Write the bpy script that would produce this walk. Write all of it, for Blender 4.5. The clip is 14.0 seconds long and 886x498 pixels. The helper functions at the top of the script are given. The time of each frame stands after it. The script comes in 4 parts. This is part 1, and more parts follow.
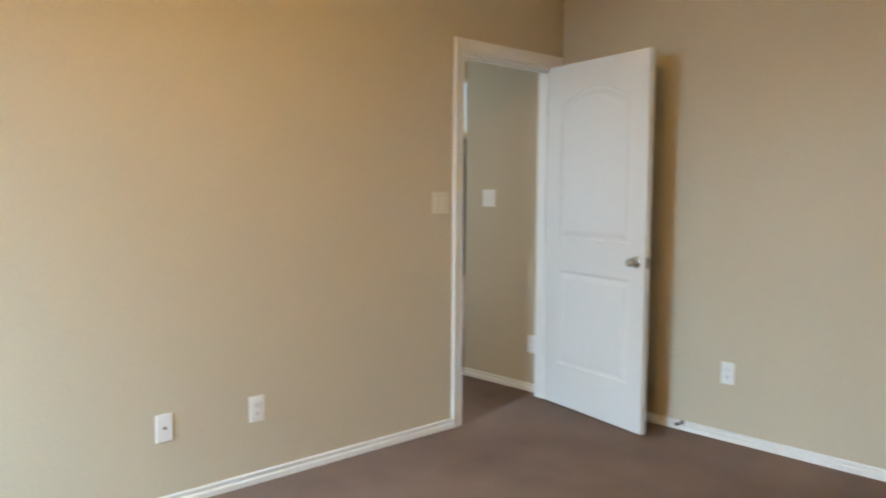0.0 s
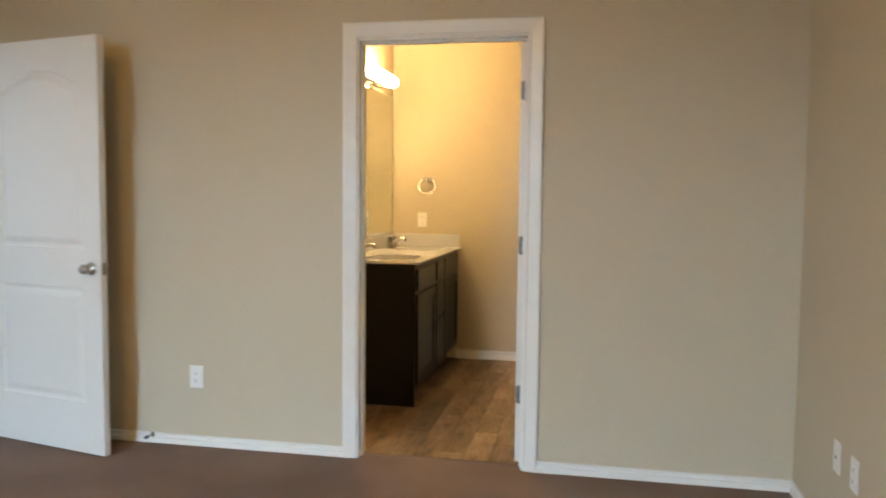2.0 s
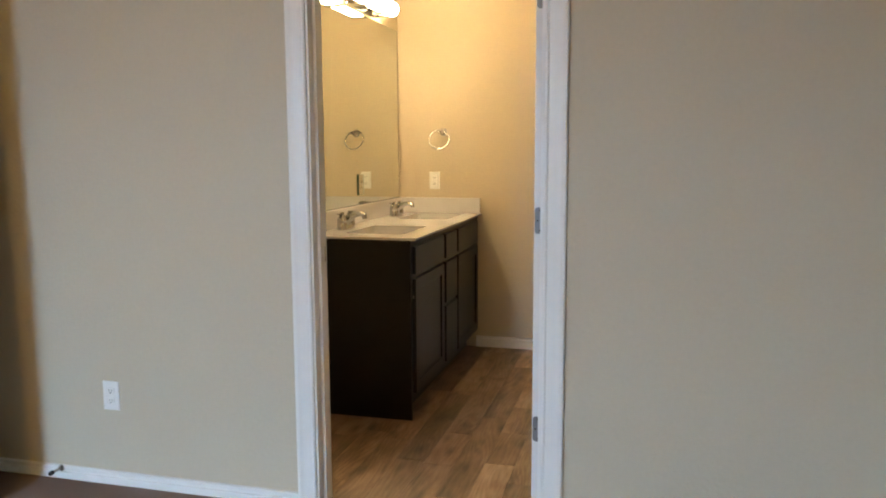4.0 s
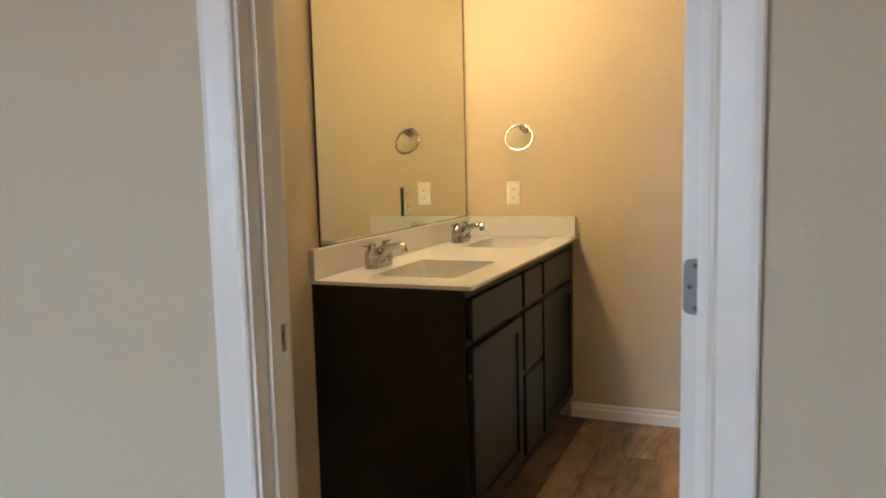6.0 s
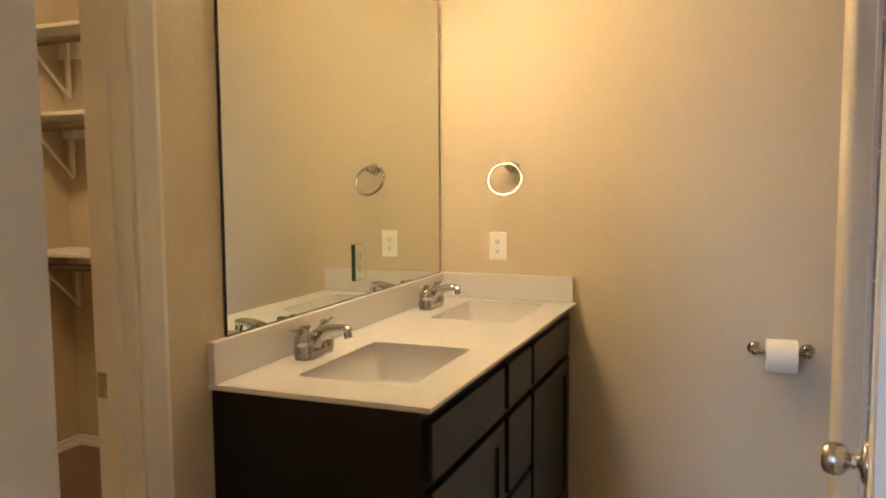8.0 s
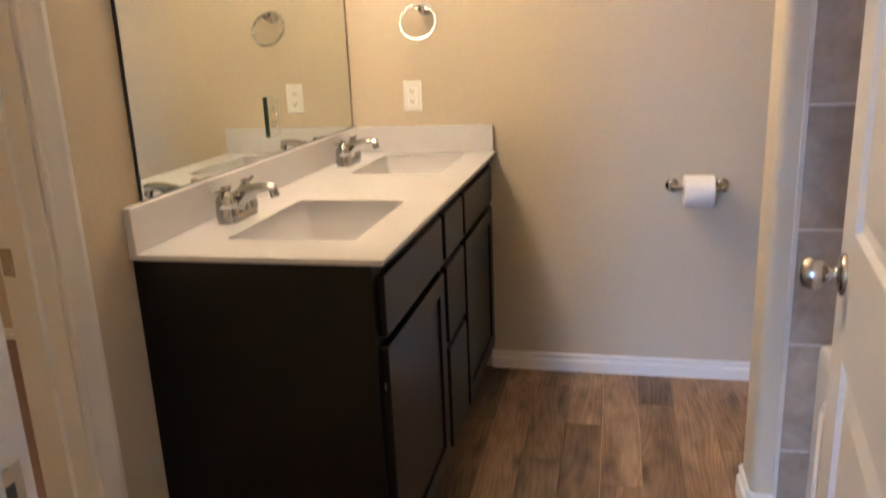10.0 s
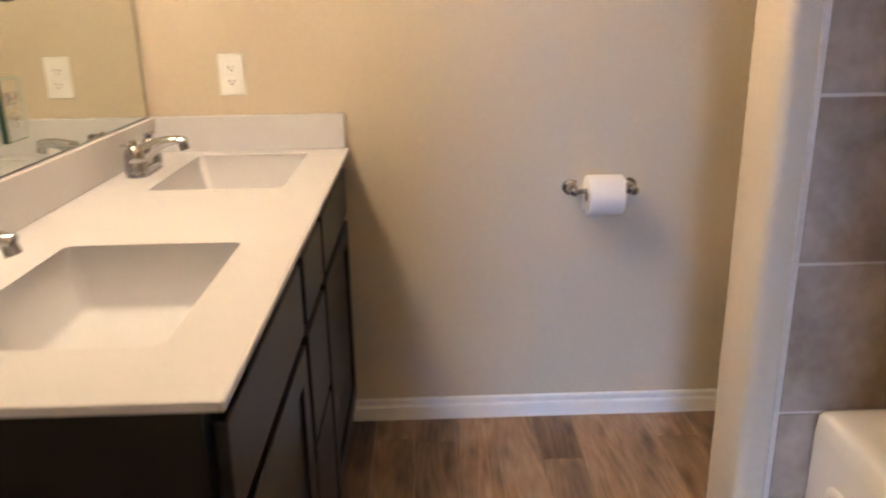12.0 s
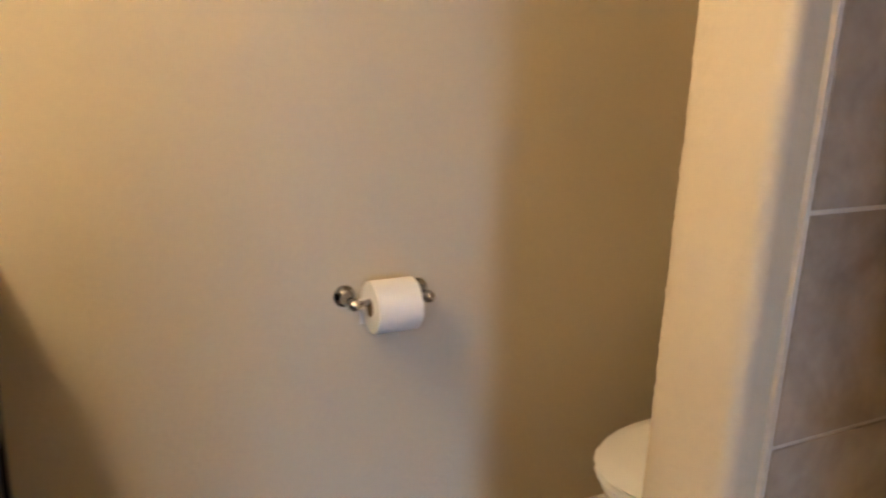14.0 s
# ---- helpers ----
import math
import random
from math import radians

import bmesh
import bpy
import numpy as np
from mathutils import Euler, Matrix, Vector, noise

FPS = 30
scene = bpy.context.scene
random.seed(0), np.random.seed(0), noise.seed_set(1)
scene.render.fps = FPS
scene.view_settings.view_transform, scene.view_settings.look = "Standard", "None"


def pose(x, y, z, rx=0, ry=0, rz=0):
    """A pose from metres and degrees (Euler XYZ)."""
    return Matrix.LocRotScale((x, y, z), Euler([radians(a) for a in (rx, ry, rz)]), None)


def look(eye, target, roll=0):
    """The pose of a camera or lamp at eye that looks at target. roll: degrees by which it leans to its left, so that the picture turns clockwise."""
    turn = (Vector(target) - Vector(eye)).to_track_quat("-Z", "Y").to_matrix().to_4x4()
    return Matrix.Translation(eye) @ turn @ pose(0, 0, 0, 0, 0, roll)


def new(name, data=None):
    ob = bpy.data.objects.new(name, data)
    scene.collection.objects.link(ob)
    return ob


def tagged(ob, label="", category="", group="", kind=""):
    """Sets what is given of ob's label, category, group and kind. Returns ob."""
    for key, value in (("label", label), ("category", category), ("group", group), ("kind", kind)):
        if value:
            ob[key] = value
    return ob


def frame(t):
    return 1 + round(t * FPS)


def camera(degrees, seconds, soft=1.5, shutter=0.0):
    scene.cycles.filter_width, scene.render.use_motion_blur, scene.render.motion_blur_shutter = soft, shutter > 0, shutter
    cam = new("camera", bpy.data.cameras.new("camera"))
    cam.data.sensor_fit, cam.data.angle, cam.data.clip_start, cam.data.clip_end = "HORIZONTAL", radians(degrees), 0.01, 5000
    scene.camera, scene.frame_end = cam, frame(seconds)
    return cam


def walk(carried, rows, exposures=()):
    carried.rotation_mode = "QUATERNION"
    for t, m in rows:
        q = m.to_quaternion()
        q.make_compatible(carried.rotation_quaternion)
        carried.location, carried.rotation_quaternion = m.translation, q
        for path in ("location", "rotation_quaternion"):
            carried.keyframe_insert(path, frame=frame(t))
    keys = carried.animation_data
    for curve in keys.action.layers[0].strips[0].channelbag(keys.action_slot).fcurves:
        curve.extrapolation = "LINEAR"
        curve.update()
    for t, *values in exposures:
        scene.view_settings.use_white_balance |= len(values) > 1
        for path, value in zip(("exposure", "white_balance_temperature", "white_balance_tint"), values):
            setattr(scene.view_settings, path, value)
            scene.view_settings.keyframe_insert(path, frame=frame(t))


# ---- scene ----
cam = camera(60.1, 14.0, soft=1.9, shutter=0.5)
PATH = [
    (0, (0.202, 0.041, 1.299), (1.567, 1.496, 1.149), 0.4),
    (0.5, (0.115, 0.038, 1.278), (1.701, 1.248, 1.131), 0.8),
    (1, (0.139, -0.021, 1.303), (1.895, 0.927, 1.159), 1.0),
    (1.5, (0.21, -0.052, 1.309), (2.109, 0.562, 1.178), 1.1),
    (2, (0.424, -0.083, 1.296), (2.383, 0.299, 1.16), 0.6),
    (2.2, (0.513, -0.104, 1.301), (2.476, 0.248, 1.142), 0.3),
    (4.3, (1.74, -0.086, 1.293), (3.649, 0.452, 1.038), -0.4),
    (4.5, (1.882, -0.05, 1.284), (3.786, 0.505, 1.031), -0.5),
    (5, (2.198, 0.033, 1.274), (4.091, 0.626, 1.022), -0.9),
    (5.5, (2.533, 0.079, 1.288), (4.395, 0.771, 1.052), -1.2),
    (6, (2.82, 0.16, 1.275), (4.66, 0.912, 1.047), -1.4),
    (6.5, (3.048, 0.257, 1.295), (4.891, 1.003, 1.074), -1.4),
    (7, (3.292, 0.304, 1.303), (5.134, 1.052, 1.081), -0.6),
    (7.2, (3.387, 0.31, 1.322), (5.225, 1.072, 1.118), -0.4),
    (9.3, (3.564, 0.452, 1.382), (5.468, 1.035, 1.191), -2.1),
    (9.5, (3.567, 0.467, 1.362), (5.475, 0.984, 1.061), -2.2),
    (10, (3.58, 0.505, 1.311), (5.46, 0.94, 0.786), -2.4),
    (10.5, (3.638, 0.54, 1.275), (5.47, 0.937, 0.577), -2.7),
    (11, (3.861, 0.592, 1.274), (5.701, 0.92, 0.564), -3.2),
    (11.5, (4.041, 0.642, 1.278), (5.923, 0.853, 0.635), -2.4),
    (12, (4.26, 0.74, 1.285), (6.165, 0.693, 0.68), -1.0),
    (12.5, (4.439, 0.776, 1.293), (6.334, 0.463, 0.733), 0.9),
    (13, (4.679, 0.78, 1.3), (6.571, 0.363, 0.803), 2.8),
    (13.5, (4.837, 0.78, 1.289), (6.705, 0.26, 0.799), 3.2),
    (14, (4.975, 0.838, 1.301), (6.698, -0.04, 0.79), 2.2),
]
EXPOSURES = [(0, 0.0, 6900, 11), (2.2, -0.03, 6950, 12), (4.5, -0.12, 5900, 13), (7.2, -0.1, 6200, 13), (9.3, -0.02, 5050, 23), (10, 0.16, 5050, 23), (10.5, 0.46, 5050, 24), (11, 0.5, 5000, 24), (11.5, 0.36, 5000, 24), (12.5, 0.1, 5150, 23), (13.5, 0.0, 5500, 20), (14, 0.03, 5600, 19)]
walk(cam, [(t, look(eye, target, roll)) for t, eye, target, roll in PATH], EXPOSURES)

# ---- light ----
scene.cycles.blur_glossy = 0.0
world = bpy.data.worlds.new("sky")
world.use_nodes = True
scene.world = world
wn = world.node_tree.nodes
sky = wn.new("ShaderNodeTexSky")
sky.sky_type = "NISHITA"
sky.sun_disc = False
sky.sun_elevation, sky.sun_rotation = radians(40), radians(100)
world.node_tree.links.new(sky.outputs[0], wn["Background"].inputs[0])
wn["Background"].inputs[1].default_value = 0.12


def area_lamp(name, eye, target, width, height, watts, colour, spread=180):
    data = bpy.data.lights.new(name, "AREA")
    data.shape, data.size, data.size_y, data.energy, data.color = "RECTANGLE", width, height, watts, colour
    data.spread = radians(spread)
    ob = new(name, data)
    ob.matrix_world = look(eye, target)
    return ob


# skylight outside the bedroom window, and daylight through the far window of the loft
area_lamp("window_daylight", (-4.6, 1.8, 3.3), (-1.4, 1.9, 2.4), 7.0, 3.4, 5000, (0.47, 0.73, 1.0))
area_lamp("loft_daylight", (7.9, 8.5, 2.62), (6.0, 5.0, 1.0), 1.7, 0.75, 120, (0.78, 0.9, 1.0))
# added fill from an unseen side window, to brighten the short landing wall
area_lamp("landing_fill", (2.36, 4.9, 1.5), (4.0, 3.6, 0.9), 1.2, 1.3, 15, (0.72, 0.86, 1.0))


# ---- materials ----


def mat(name, colour, rough=0.5, metal=0.0, scale=0.0, amount=0.0, bump=0.0, bump_scale=200.0, spec=0.5, big=1.5, dirt=0.0, coat=0.0):
    """Painted or plain surface: colour varied at two sizes, a fine relief and roughness that varies."""
    m = bpy.data.materials.new(name)
    m.use_nodes = True
    n, l = m.node_tree.nodes, m.node_tree.links
    b = n["Principled BSDF"]
    b.inputs["Base Color"].default_value = (*colour, 1)
    b.inputs["Roughness"].default_value, b.inputs["Metallic"].default_value = rough, metal
    b.inputs["Specular IOR Level"].default_value = spec
    b.inputs["Coat Weight"].default_value = coat
    co = n.new("ShaderNodeTexCoord")
    if amount:
        fine, wide = n.new("ShaderNodeTexNoise"), n.new("ShaderNodeTexNoise")
        fine.inputs["Scale"].default_value, fine.inputs["Detail"].default_value = scale, 4
        wide.inputs["Scale"].default_value, wide.inputs["Detail"].default_value = big, 3
        l.new(co.outputs["Object"], fine.inputs["Vector"])
        l.new(co.outputs["Object"], wide.inputs["Vector"])
        add = n.new("ShaderNodeMath")
        add.operation = "MULTIPLY_ADD"
        add.inputs[1].default_value = 0.5
        half = n.new("ShaderNodeMath")
        half.operation = "MULTIPLY"
        half.inputs[1].default_value = 0.5
        l.new(wide.outputs["Fac"], half.inputs[0])
        l.new(fine.outputs["Fac"], add.inputs[0])
        l.new(half.outputs[0], add.inputs[2])
        ramp = n.new("ShaderNodeValToRGB")
        ramp.color_ramp.elements[0].position, ramp.color_ramp.elements[1].position = 0.3, 0.7
        ramp.color_ramp.elements[0].color = (*[c * (1 - amount) for c in colour], 1)
        ramp.color_ramp.elements[1].color = (*[min(1, c * (1 + amount)) for c in colour], 1)
        l.new(add.outputs[0], ramp.inputs[0])
        l.new(ramp.outputs[0], b.inputs["Base Color"])
        rr = n.new("ShaderNodeMapRange")
        rr.inputs["To Min"].default_value, rr.inputs["To Max"].default_value = rough * 0.88, min(1, rough * 1.12)
        l.new(add.outputs[0], rr.inputs["Value"])
        l.new(rr.outputs[0], b.inputs["Roughness"])
    if bump:
        tex, bp = n.new("ShaderNodeTexNoise"), n.new("ShaderNodeBump")
        tex.inputs["Scale"].default_value, tex.inputs["Detail"].default_value = bump_scale, 3
        bp.inputs["Strength"].default_value, bp.inputs["Distance"].default_value = 1.0, bump
        l.new(co.outputs["Object"], tex.inputs["Vector"])
        l.new(tex.outputs["Fac"], bp.inputs["Height"])
        l.new(bp.outputs[0], b.inputs["Normal"])
    return m


def emit_mat(name, colour, strength):
    m = bpy.data.materials.new(name)
    m.use_nodes = True
    b = m.node_tree.nodes["Principled BSDF"]
    b.inputs["Base Color"].default_value = (0.9, 0.9, 0.88, 1)
    b.inputs["Emission Color"].default_value = (*colour, 1)
    b.inputs["Emission Strength"].default_value = strength
    return m


def plank_mat():
    """Vinyl plank with an oak print: long grain, cathedral rings and a tone of its own for each plank."""
    m = bpy.data.materials.new("vinyl_oak")
    m.use_nodes = True
    n, l = m.node_tree.nodes, m.node_tree.links
    b = n["Principled BSDF"]
    co, info = n.new("ShaderNodeTexCoord"), n.new("ShaderNodeObjectInfo")
    shift = n.new("ShaderNodeVectorMath")
    shift.operation = "MULTIPLY_ADD"
    comb = n.new("ShaderNodeCombineXYZ")
    for k in (0, 1, 2):
        l.new(info.outputs["Random"], comb.inputs[k])
    shift.inputs[1].default_value = (37, 53, 11)
    l.new(comb.outputs[0], shift.inputs[0])
    l.new(co.outputs["Object"], shift.inputs[2])
    st = n.new("ShaderNodeMapping")
    st.inputs["Scale"].default_value = (1.0, 7.0, 1)
    l.new(shift.outputs[0], st.inputs[0])
    warp = n.new("ShaderNodeTexNoise")
    warp.inputs["Scale"].default_value, warp.inputs["Detail"].default_value = 1.0, 1.5
    l.new(st.outputs[0], warp.inputs["Vector"])
    sep = n.new("ShaderNodeSeparateXYZ")
    l.new(shift.outputs[0], sep.inputs[0])
    across = n.new("ShaderNodeMath")
    across.operation = "MULTIPLY"
    across.inputs[1].default_value = 55.0
    l.new(sep.outputs["Y"], across.inputs[0])
    turns = n.new("ShaderNodeMath")
    turns.operation = "MULTIPLY_ADD"
    turns.inputs[1].default_value = 14.0
    l.new(warp.outputs["Fac"], turns.inputs[0])
    l.new(across.outputs[0], turns.inputs[2])
    ring = n.new("ShaderNodeMath")
    ring.operation = "PINGPONG"
    ring.inputs[1].default_value = 0.5
    l.new(turns.outputs[0], ring.inputs[0])
    twice = n.new("ShaderNodeMath")
    twice.operation = "MULTIPLY"
    twice.inputs[1].default_value = 2.0
    l.new(ring.outputs[0], twice.inputs[0])
    st2 = n.new("ShaderNodeMapping")
    st2.inputs["Scale"].default_value = (9, 64, 1)
    l.new(shift.outputs[0], st2.inputs[0])
    fine = n.new("ShaderNodeTexNoise")
    fine.inputs["Scale"].default_value, fine.inputs["Detail"].default_value, fine.inputs["Distortion"].default_value = 1.0, 4, 0.6
    l.new(st2.outputs[0], fine.inputs["Vector"])
    cloud = n.new("ShaderNodeTexNoise")
    cloud.inputs["Scale"].default_value, cloud.inputs["Detail"].default_value = 1.0, 4
    st3 = n.new("ShaderNodeMapping")
    st3.inputs["Scale"].default_value = (3.6, 10, 1)
    l.new(shift.outputs[0], st3.inputs[0])
    l.new(st3.outputs[0], cloud.inputs["Vector"])
    mix = n.new("ShaderNodeMix")
    mix.inputs[0].default_value = 0.76
    l.new(twice.outputs[0], mix.inputs[2])
    l.new(fine.outputs["Fac"], mix.inputs[3])
    mix2 = n.new("ShaderNodeMix")
    mix2.inputs[0].default_value = 0.63
    l.new(mix.outputs[0], mix2.inputs[2])
    l.new(cloud.outputs["Fac"], mix2.inputs[3])
    ramp = n.new("ShaderNodeValToRGB")
    e = ramp.color_ramp.elements
    e[0].position, e[0].color = 0.33, (0.078, 0.047, 0.029, 1)
    e[1].position, e[1].color = 0.68, (0.33, 0.235, 0.157, 1)
    mid = e.new(0.5)
    mid.color = (0.205, 0.13, 0.078, 1)
    l.new(mix2.outputs[0], ramp.inputs[0])
    tone = n.new("ShaderNodeMapRange")
    tone.inputs["To Min"].default_value, tone.inputs["To Max"].default_value = 0.66, 1.28
    l.new(info.outputs["Random"], tone.inputs["Value"])
    mul = n.new("ShaderNodeVectorMath")
    mul.operation = "SCALE"
    l.new(ramp.outputs[0], mul.inputs[0])
    # scattered knots, each a dark spot with a soft ring
    st4 = n.new("ShaderNodeMapping")
    st4.inputs["Scale"].default_value = (2.6, 7.5, 1)
    l.new(shift.outputs[0], st4.inputs[0])
    cells = n.new("ShaderNodeTexVoronoi")
    cells.voronoi_dimensions = "2D"
    cells.inputs["Scale"].default_value = 1.0
    l.new(st4.outputs[0], cells.inputs["Vector"])
    knot = n.new("ShaderNodeMapRange")
    knot.inputs["From Min"].default_value, knot.inputs["From Max"].default_value = 0.02, 0.2
    knot.inputs["To Min"].default_value, knot.inputs["To Max"].default_value = 0.45, 1.0
    l.new(cells.outputs["Distance"], knot.inputs["Value"])
    both = n.new("ShaderNodeMath")
    both.operation = "MULTIPLY"
    l.new(tone.outputs[0], both.inputs[0])
    l.new(knot.outputs[0], both.inputs[1])
    l.new(both.outputs[0], mul.inputs["Scale"])
    l.new(mul.outputs[0], b.inputs["Base Color"])
    b.inputs["Roughness"].default_value = 0.42
    bp = n.new("ShaderNodeBump")
    bp.inputs["Strength"].default_value, bp.inputs["Distance"].default_value = 0.5, 0.001
    l.new(fine.outputs["Fac"], bp.inputs["Height"])
    l.new(bp.outputs[0], b.inputs["Normal"])
    return m


def tile_mat():
    """Glazed ceramic tile with a clouded stone print."""
    m = bpy.data.materials.new("stone_tile")
    m.use_nodes = True
    n, l = m.node_tree.nodes, m.node_tree.links
    b = n["Principled BSDF"]
    co, info = n.new("ShaderNodeTexCoord"), n.new("ShaderNodeObjectInfo")
    add = n.new("ShaderNodeVectorMath")
    add.operation = "ADD"
    sc = n.new("ShaderNodeMath")
    sc.operation = "MULTIPLY"
    sc.inputs[1].default_value = 40
    l.new(info.outputs["Random"], sc.inputs[0])
    l.new(co.outputs["Object"], add.inputs[0])
    l.new(sc.outputs[0], add.inputs[1])
    a, c = n.new("ShaderNodeTexNoise"), n.new("ShaderNodeTexNoise")
    a.inputs["Scale"].default_value, a.inputs["Detail"].default_value, a.inputs["Distortion"].default_value = 5.0, 5, 1.2
    c.inputs["Scale"].default_value, c.inputs["Detail"].default_value = 38.0, 4
    for t in (a, c):
        l.new(add.outputs[0], t.inputs["Vector"])
    mix = n.new("ShaderNodeMix")
    mix.inputs[0].default_value = 0.25
    l.new(a.outputs["Fac"], mix.inputs[2])
    l.new(c.outputs["Fac"], mix.inputs[3])
    ramp = n.new("ShaderNodeValToRGB")
    e = ramp.color_ramp.elements
    e[0].position, e[0].color = 0.33, (0.228, 0.172, 0.127, 1)
    e[1].position, e[1].color = 0.68, (0.444, 0.356, 0.273, 1)
    l.new(mix.outputs[0], ramp.inputs[0])
    l.new(ramp.outputs[0], b.inputs["Base Color"])
    b.inputs["Roughness"].default_value = 0.33
    bp = n.new("ShaderNodeBump")
    bp.inputs["Strength"].default_value, bp.inputs["Distance"].default_value = 0.3, 0.001
    l.new(c.outputs["Fac"], bp.inputs["Height"])
    l.new(bp.outputs[0], b.inputs["Normal"])
    return m


WALL = mat("beige_wall_paint", (0.552, 0.476, 0.352), 0.6, 0, 60, 0.03, 0.0012, 66, 0.32, 1.2)
CEIL = mat("ceiling_paint", (0.8, 0.77, 0.71), 0.8, 0, 60, 0.03, 0.002, 110, 0.2)
TRIM = mat("white_trim_paint", (0.79, 0.775, 0.745), 0.36, 0, 25, 0.03, 0.0003, 90, 0.5)
DOORP = mat("white_door_paint", (0.7, 0.685, 0.66), 0.38, 0, 30, 0.025, 0.0003, 140, 0.5)
CARPET = mat("brown_carpet", (0.235, 0.163, 0.128), 0.95, 0, 300, 0.27, 0.006, 420, 0.1, 2.2)
VINYL, TILE = plank_mat(), tile_mat()
GROUT = mat("pale_grout", (0.6, 0.54, 0.47), 0.8, 0, 80, 0.12, 0.0008, 300, 0.2, 6)
ESPRESSO = mat("espresso_cabinet", (0.004, 0.003, 0.0026), 0.37, 0, 45, 0.08, 0, 160, 0.28, 3)
MARBLE = mat("cultured_marble", (0.605, 0.6, 0.625), 0.2, 0, 14, 0.02, 0, 1, 0.5, 3, coat=0.3)
CHROME = mat("chrome", (0.43, 0.43, 0.445), 0.06, 1.0, 40, 0.03)
NICKEL = mat("satin_nickel", (0.5, 0.475, 0.445), 0.27, 1.0, 90, 0.05)
MIRROR = mat("mirror_silver", (0.86, 0.9, 0.84), 0.012, 1.0)
PLASTIC = mat("white_plastic", (0.82, 0.81, 0.79), 0.3, 0, 20, 0.015)
ALMOND = mat("almond_plastic", (0.66, 0.6, 0.5), 0.35, 0, 20, 0.015)
BLACK = mat("dark_slot", (0.02, 0.02, 0.02), 0.6)
ACRYLIC = mat("white_tub_acrylic", (0.83, 0.8, 0.75), 0.22, 0, 10, 0.015, coat=0.4)
CERAMIC = mat("white_vitreous_china", (0.85, 0.83, 0.78), 0.12, 0, 10, 0.015, coat=0.5)
PAPER = mat("tissue_paper", (0.86, 0.83, 0.78), 0.95, 0, 200, 0.03, 0.0012, 260, 0.1)
CARD = mat("brown_card", (0.32, 0.22, 0.13), 0.9, 0, 60, 0.1)
RODWOOD = mat("dark_closet_rod", (0.09, 0.06, 0.04), 0.5, 0, 60, 0.2)
RUBBER = mat("dark_rubber", (0.03, 0.028, 0.026), 0.7)
SLATE = mat("dark_door_paint", (0.05, 0.06, 0.07), 0.5, 0, 30, 0.1)
GROUND = mat("dry_lawn", (0.13, 0.14, 0.07), 0.95, 0, 30, 0.3, 0.02, 60)
LAMPGLASS = emit_mat("glowing_opal_glass", (1.0, 0.695, 0.31), 118.0)
DULL = mat("dull_hinge_metal", (0.17, 0.165, 0.165), 0.5, 0.4, 60, 0.1)
MIRRORPLATE = mat("mirror_plate", (0.86, 0.89, 0.84), 0.05, 1.0)
PALEEDGE = mat("pale_glass_edge", (0.42, 0.47, 0.4), 0.12, 0, 40, 0.1)
GREENEDGE = mat("green_glass_edge", (0.035, 0.07, 0.048), 0.12, 0, 40, 0.1)
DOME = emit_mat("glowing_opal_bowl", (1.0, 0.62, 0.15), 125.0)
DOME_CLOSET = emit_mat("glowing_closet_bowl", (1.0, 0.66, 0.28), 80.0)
GLASS = bpy.data.materials.new("window_glass")
GLASS.use_nodes = True
gb = GLASS.node_tree.nodes["Principled BSDF"]
gb.inputs["Transmission Weight"].default_value, gb.inputs["Roughness"].default_value, gb.inputs["IOR"].default_value = 1.0, 0.0, 1.45

# ---- building tools ----


def box(bm, x0, x1, y0, y1, z0, z1, bevel=0.0, segments=2):
    """Adds a box, with rounded edges where bevel is given."""
    verts = bmesh.ops.create_cube(bm, size=1.0, matrix=Matrix.Translation(((x0 + x1) / 2, (y0 + y1) / 2, (z0 + z1) / 2)) @ Matrix.Diagonal((x1 - x0, y1 - y0, z1 - z0, 1)))["verts"]
    if bevel:
        bmesh.ops.bevel(bm, geom=list({e for v in verts for e in v.link_edges}), offset=bevel, segments=segments, profile=0.5, affect="EDGES")
    return bm


def tube(bm, a, b, r0, r1=None, sides=20, caps=True):
    """Adds a cylinder or cone from a to b."""
    a, b = Vector(a), Vector(b)
    m = Matrix.Translation((a + b) / 2) @ (b - a).to_track_quat("Z", "Y").to_matrix().to_4x4()
    bmesh.ops.create_cone(bm, cap_ends=caps, segments=sides, radius1=r0, radius2=r0 if r1 is None else r1, depth=(b - a).length, matrix=m)
    return bm


def ball(bm, c, r, sx=1, sy=1, sz=1, u=20, v=12):
    bmesh.ops.create_uvsphere(bm, u_segments=u, v_segments=v, radius=r, matrix=Matrix.Translation(c) @ Matrix.Diagonal((sx, sy, sz, 1)))
    return bm


def loft(bm, rings, close=True, cap=True):
    """Skins rings of points that have the same count."""
    loops = [[bm.verts.new(p) for p in ring] for ring in rings]
    k = len(loops[0])
    for a, b in zip(loops, loops[1:]):
        for i in range(k if close else k - 1):
            j = (i + 1) % k
            bm.faces.new((a[i], a[j], b[j], b[i]))
    if cap and close:
        bm.faces.new(loops[0][::-1])
        bm.faces.new(loops[-1])
    return bm


def spin(bm, profile, axis_m, sides=28):
    """Turns a profile of (radius, height) round the z axis of axis_m."""
    rings = [[axis_m @ Vector((max(r, 1e-4) * math.cos(2 * math.pi * i / sides), max(r, 1e-4) * math.sin(2 * math.pi * i / sides), h)) for i in range(sides)] for r, h in profile]
    return loft(bm, rings)


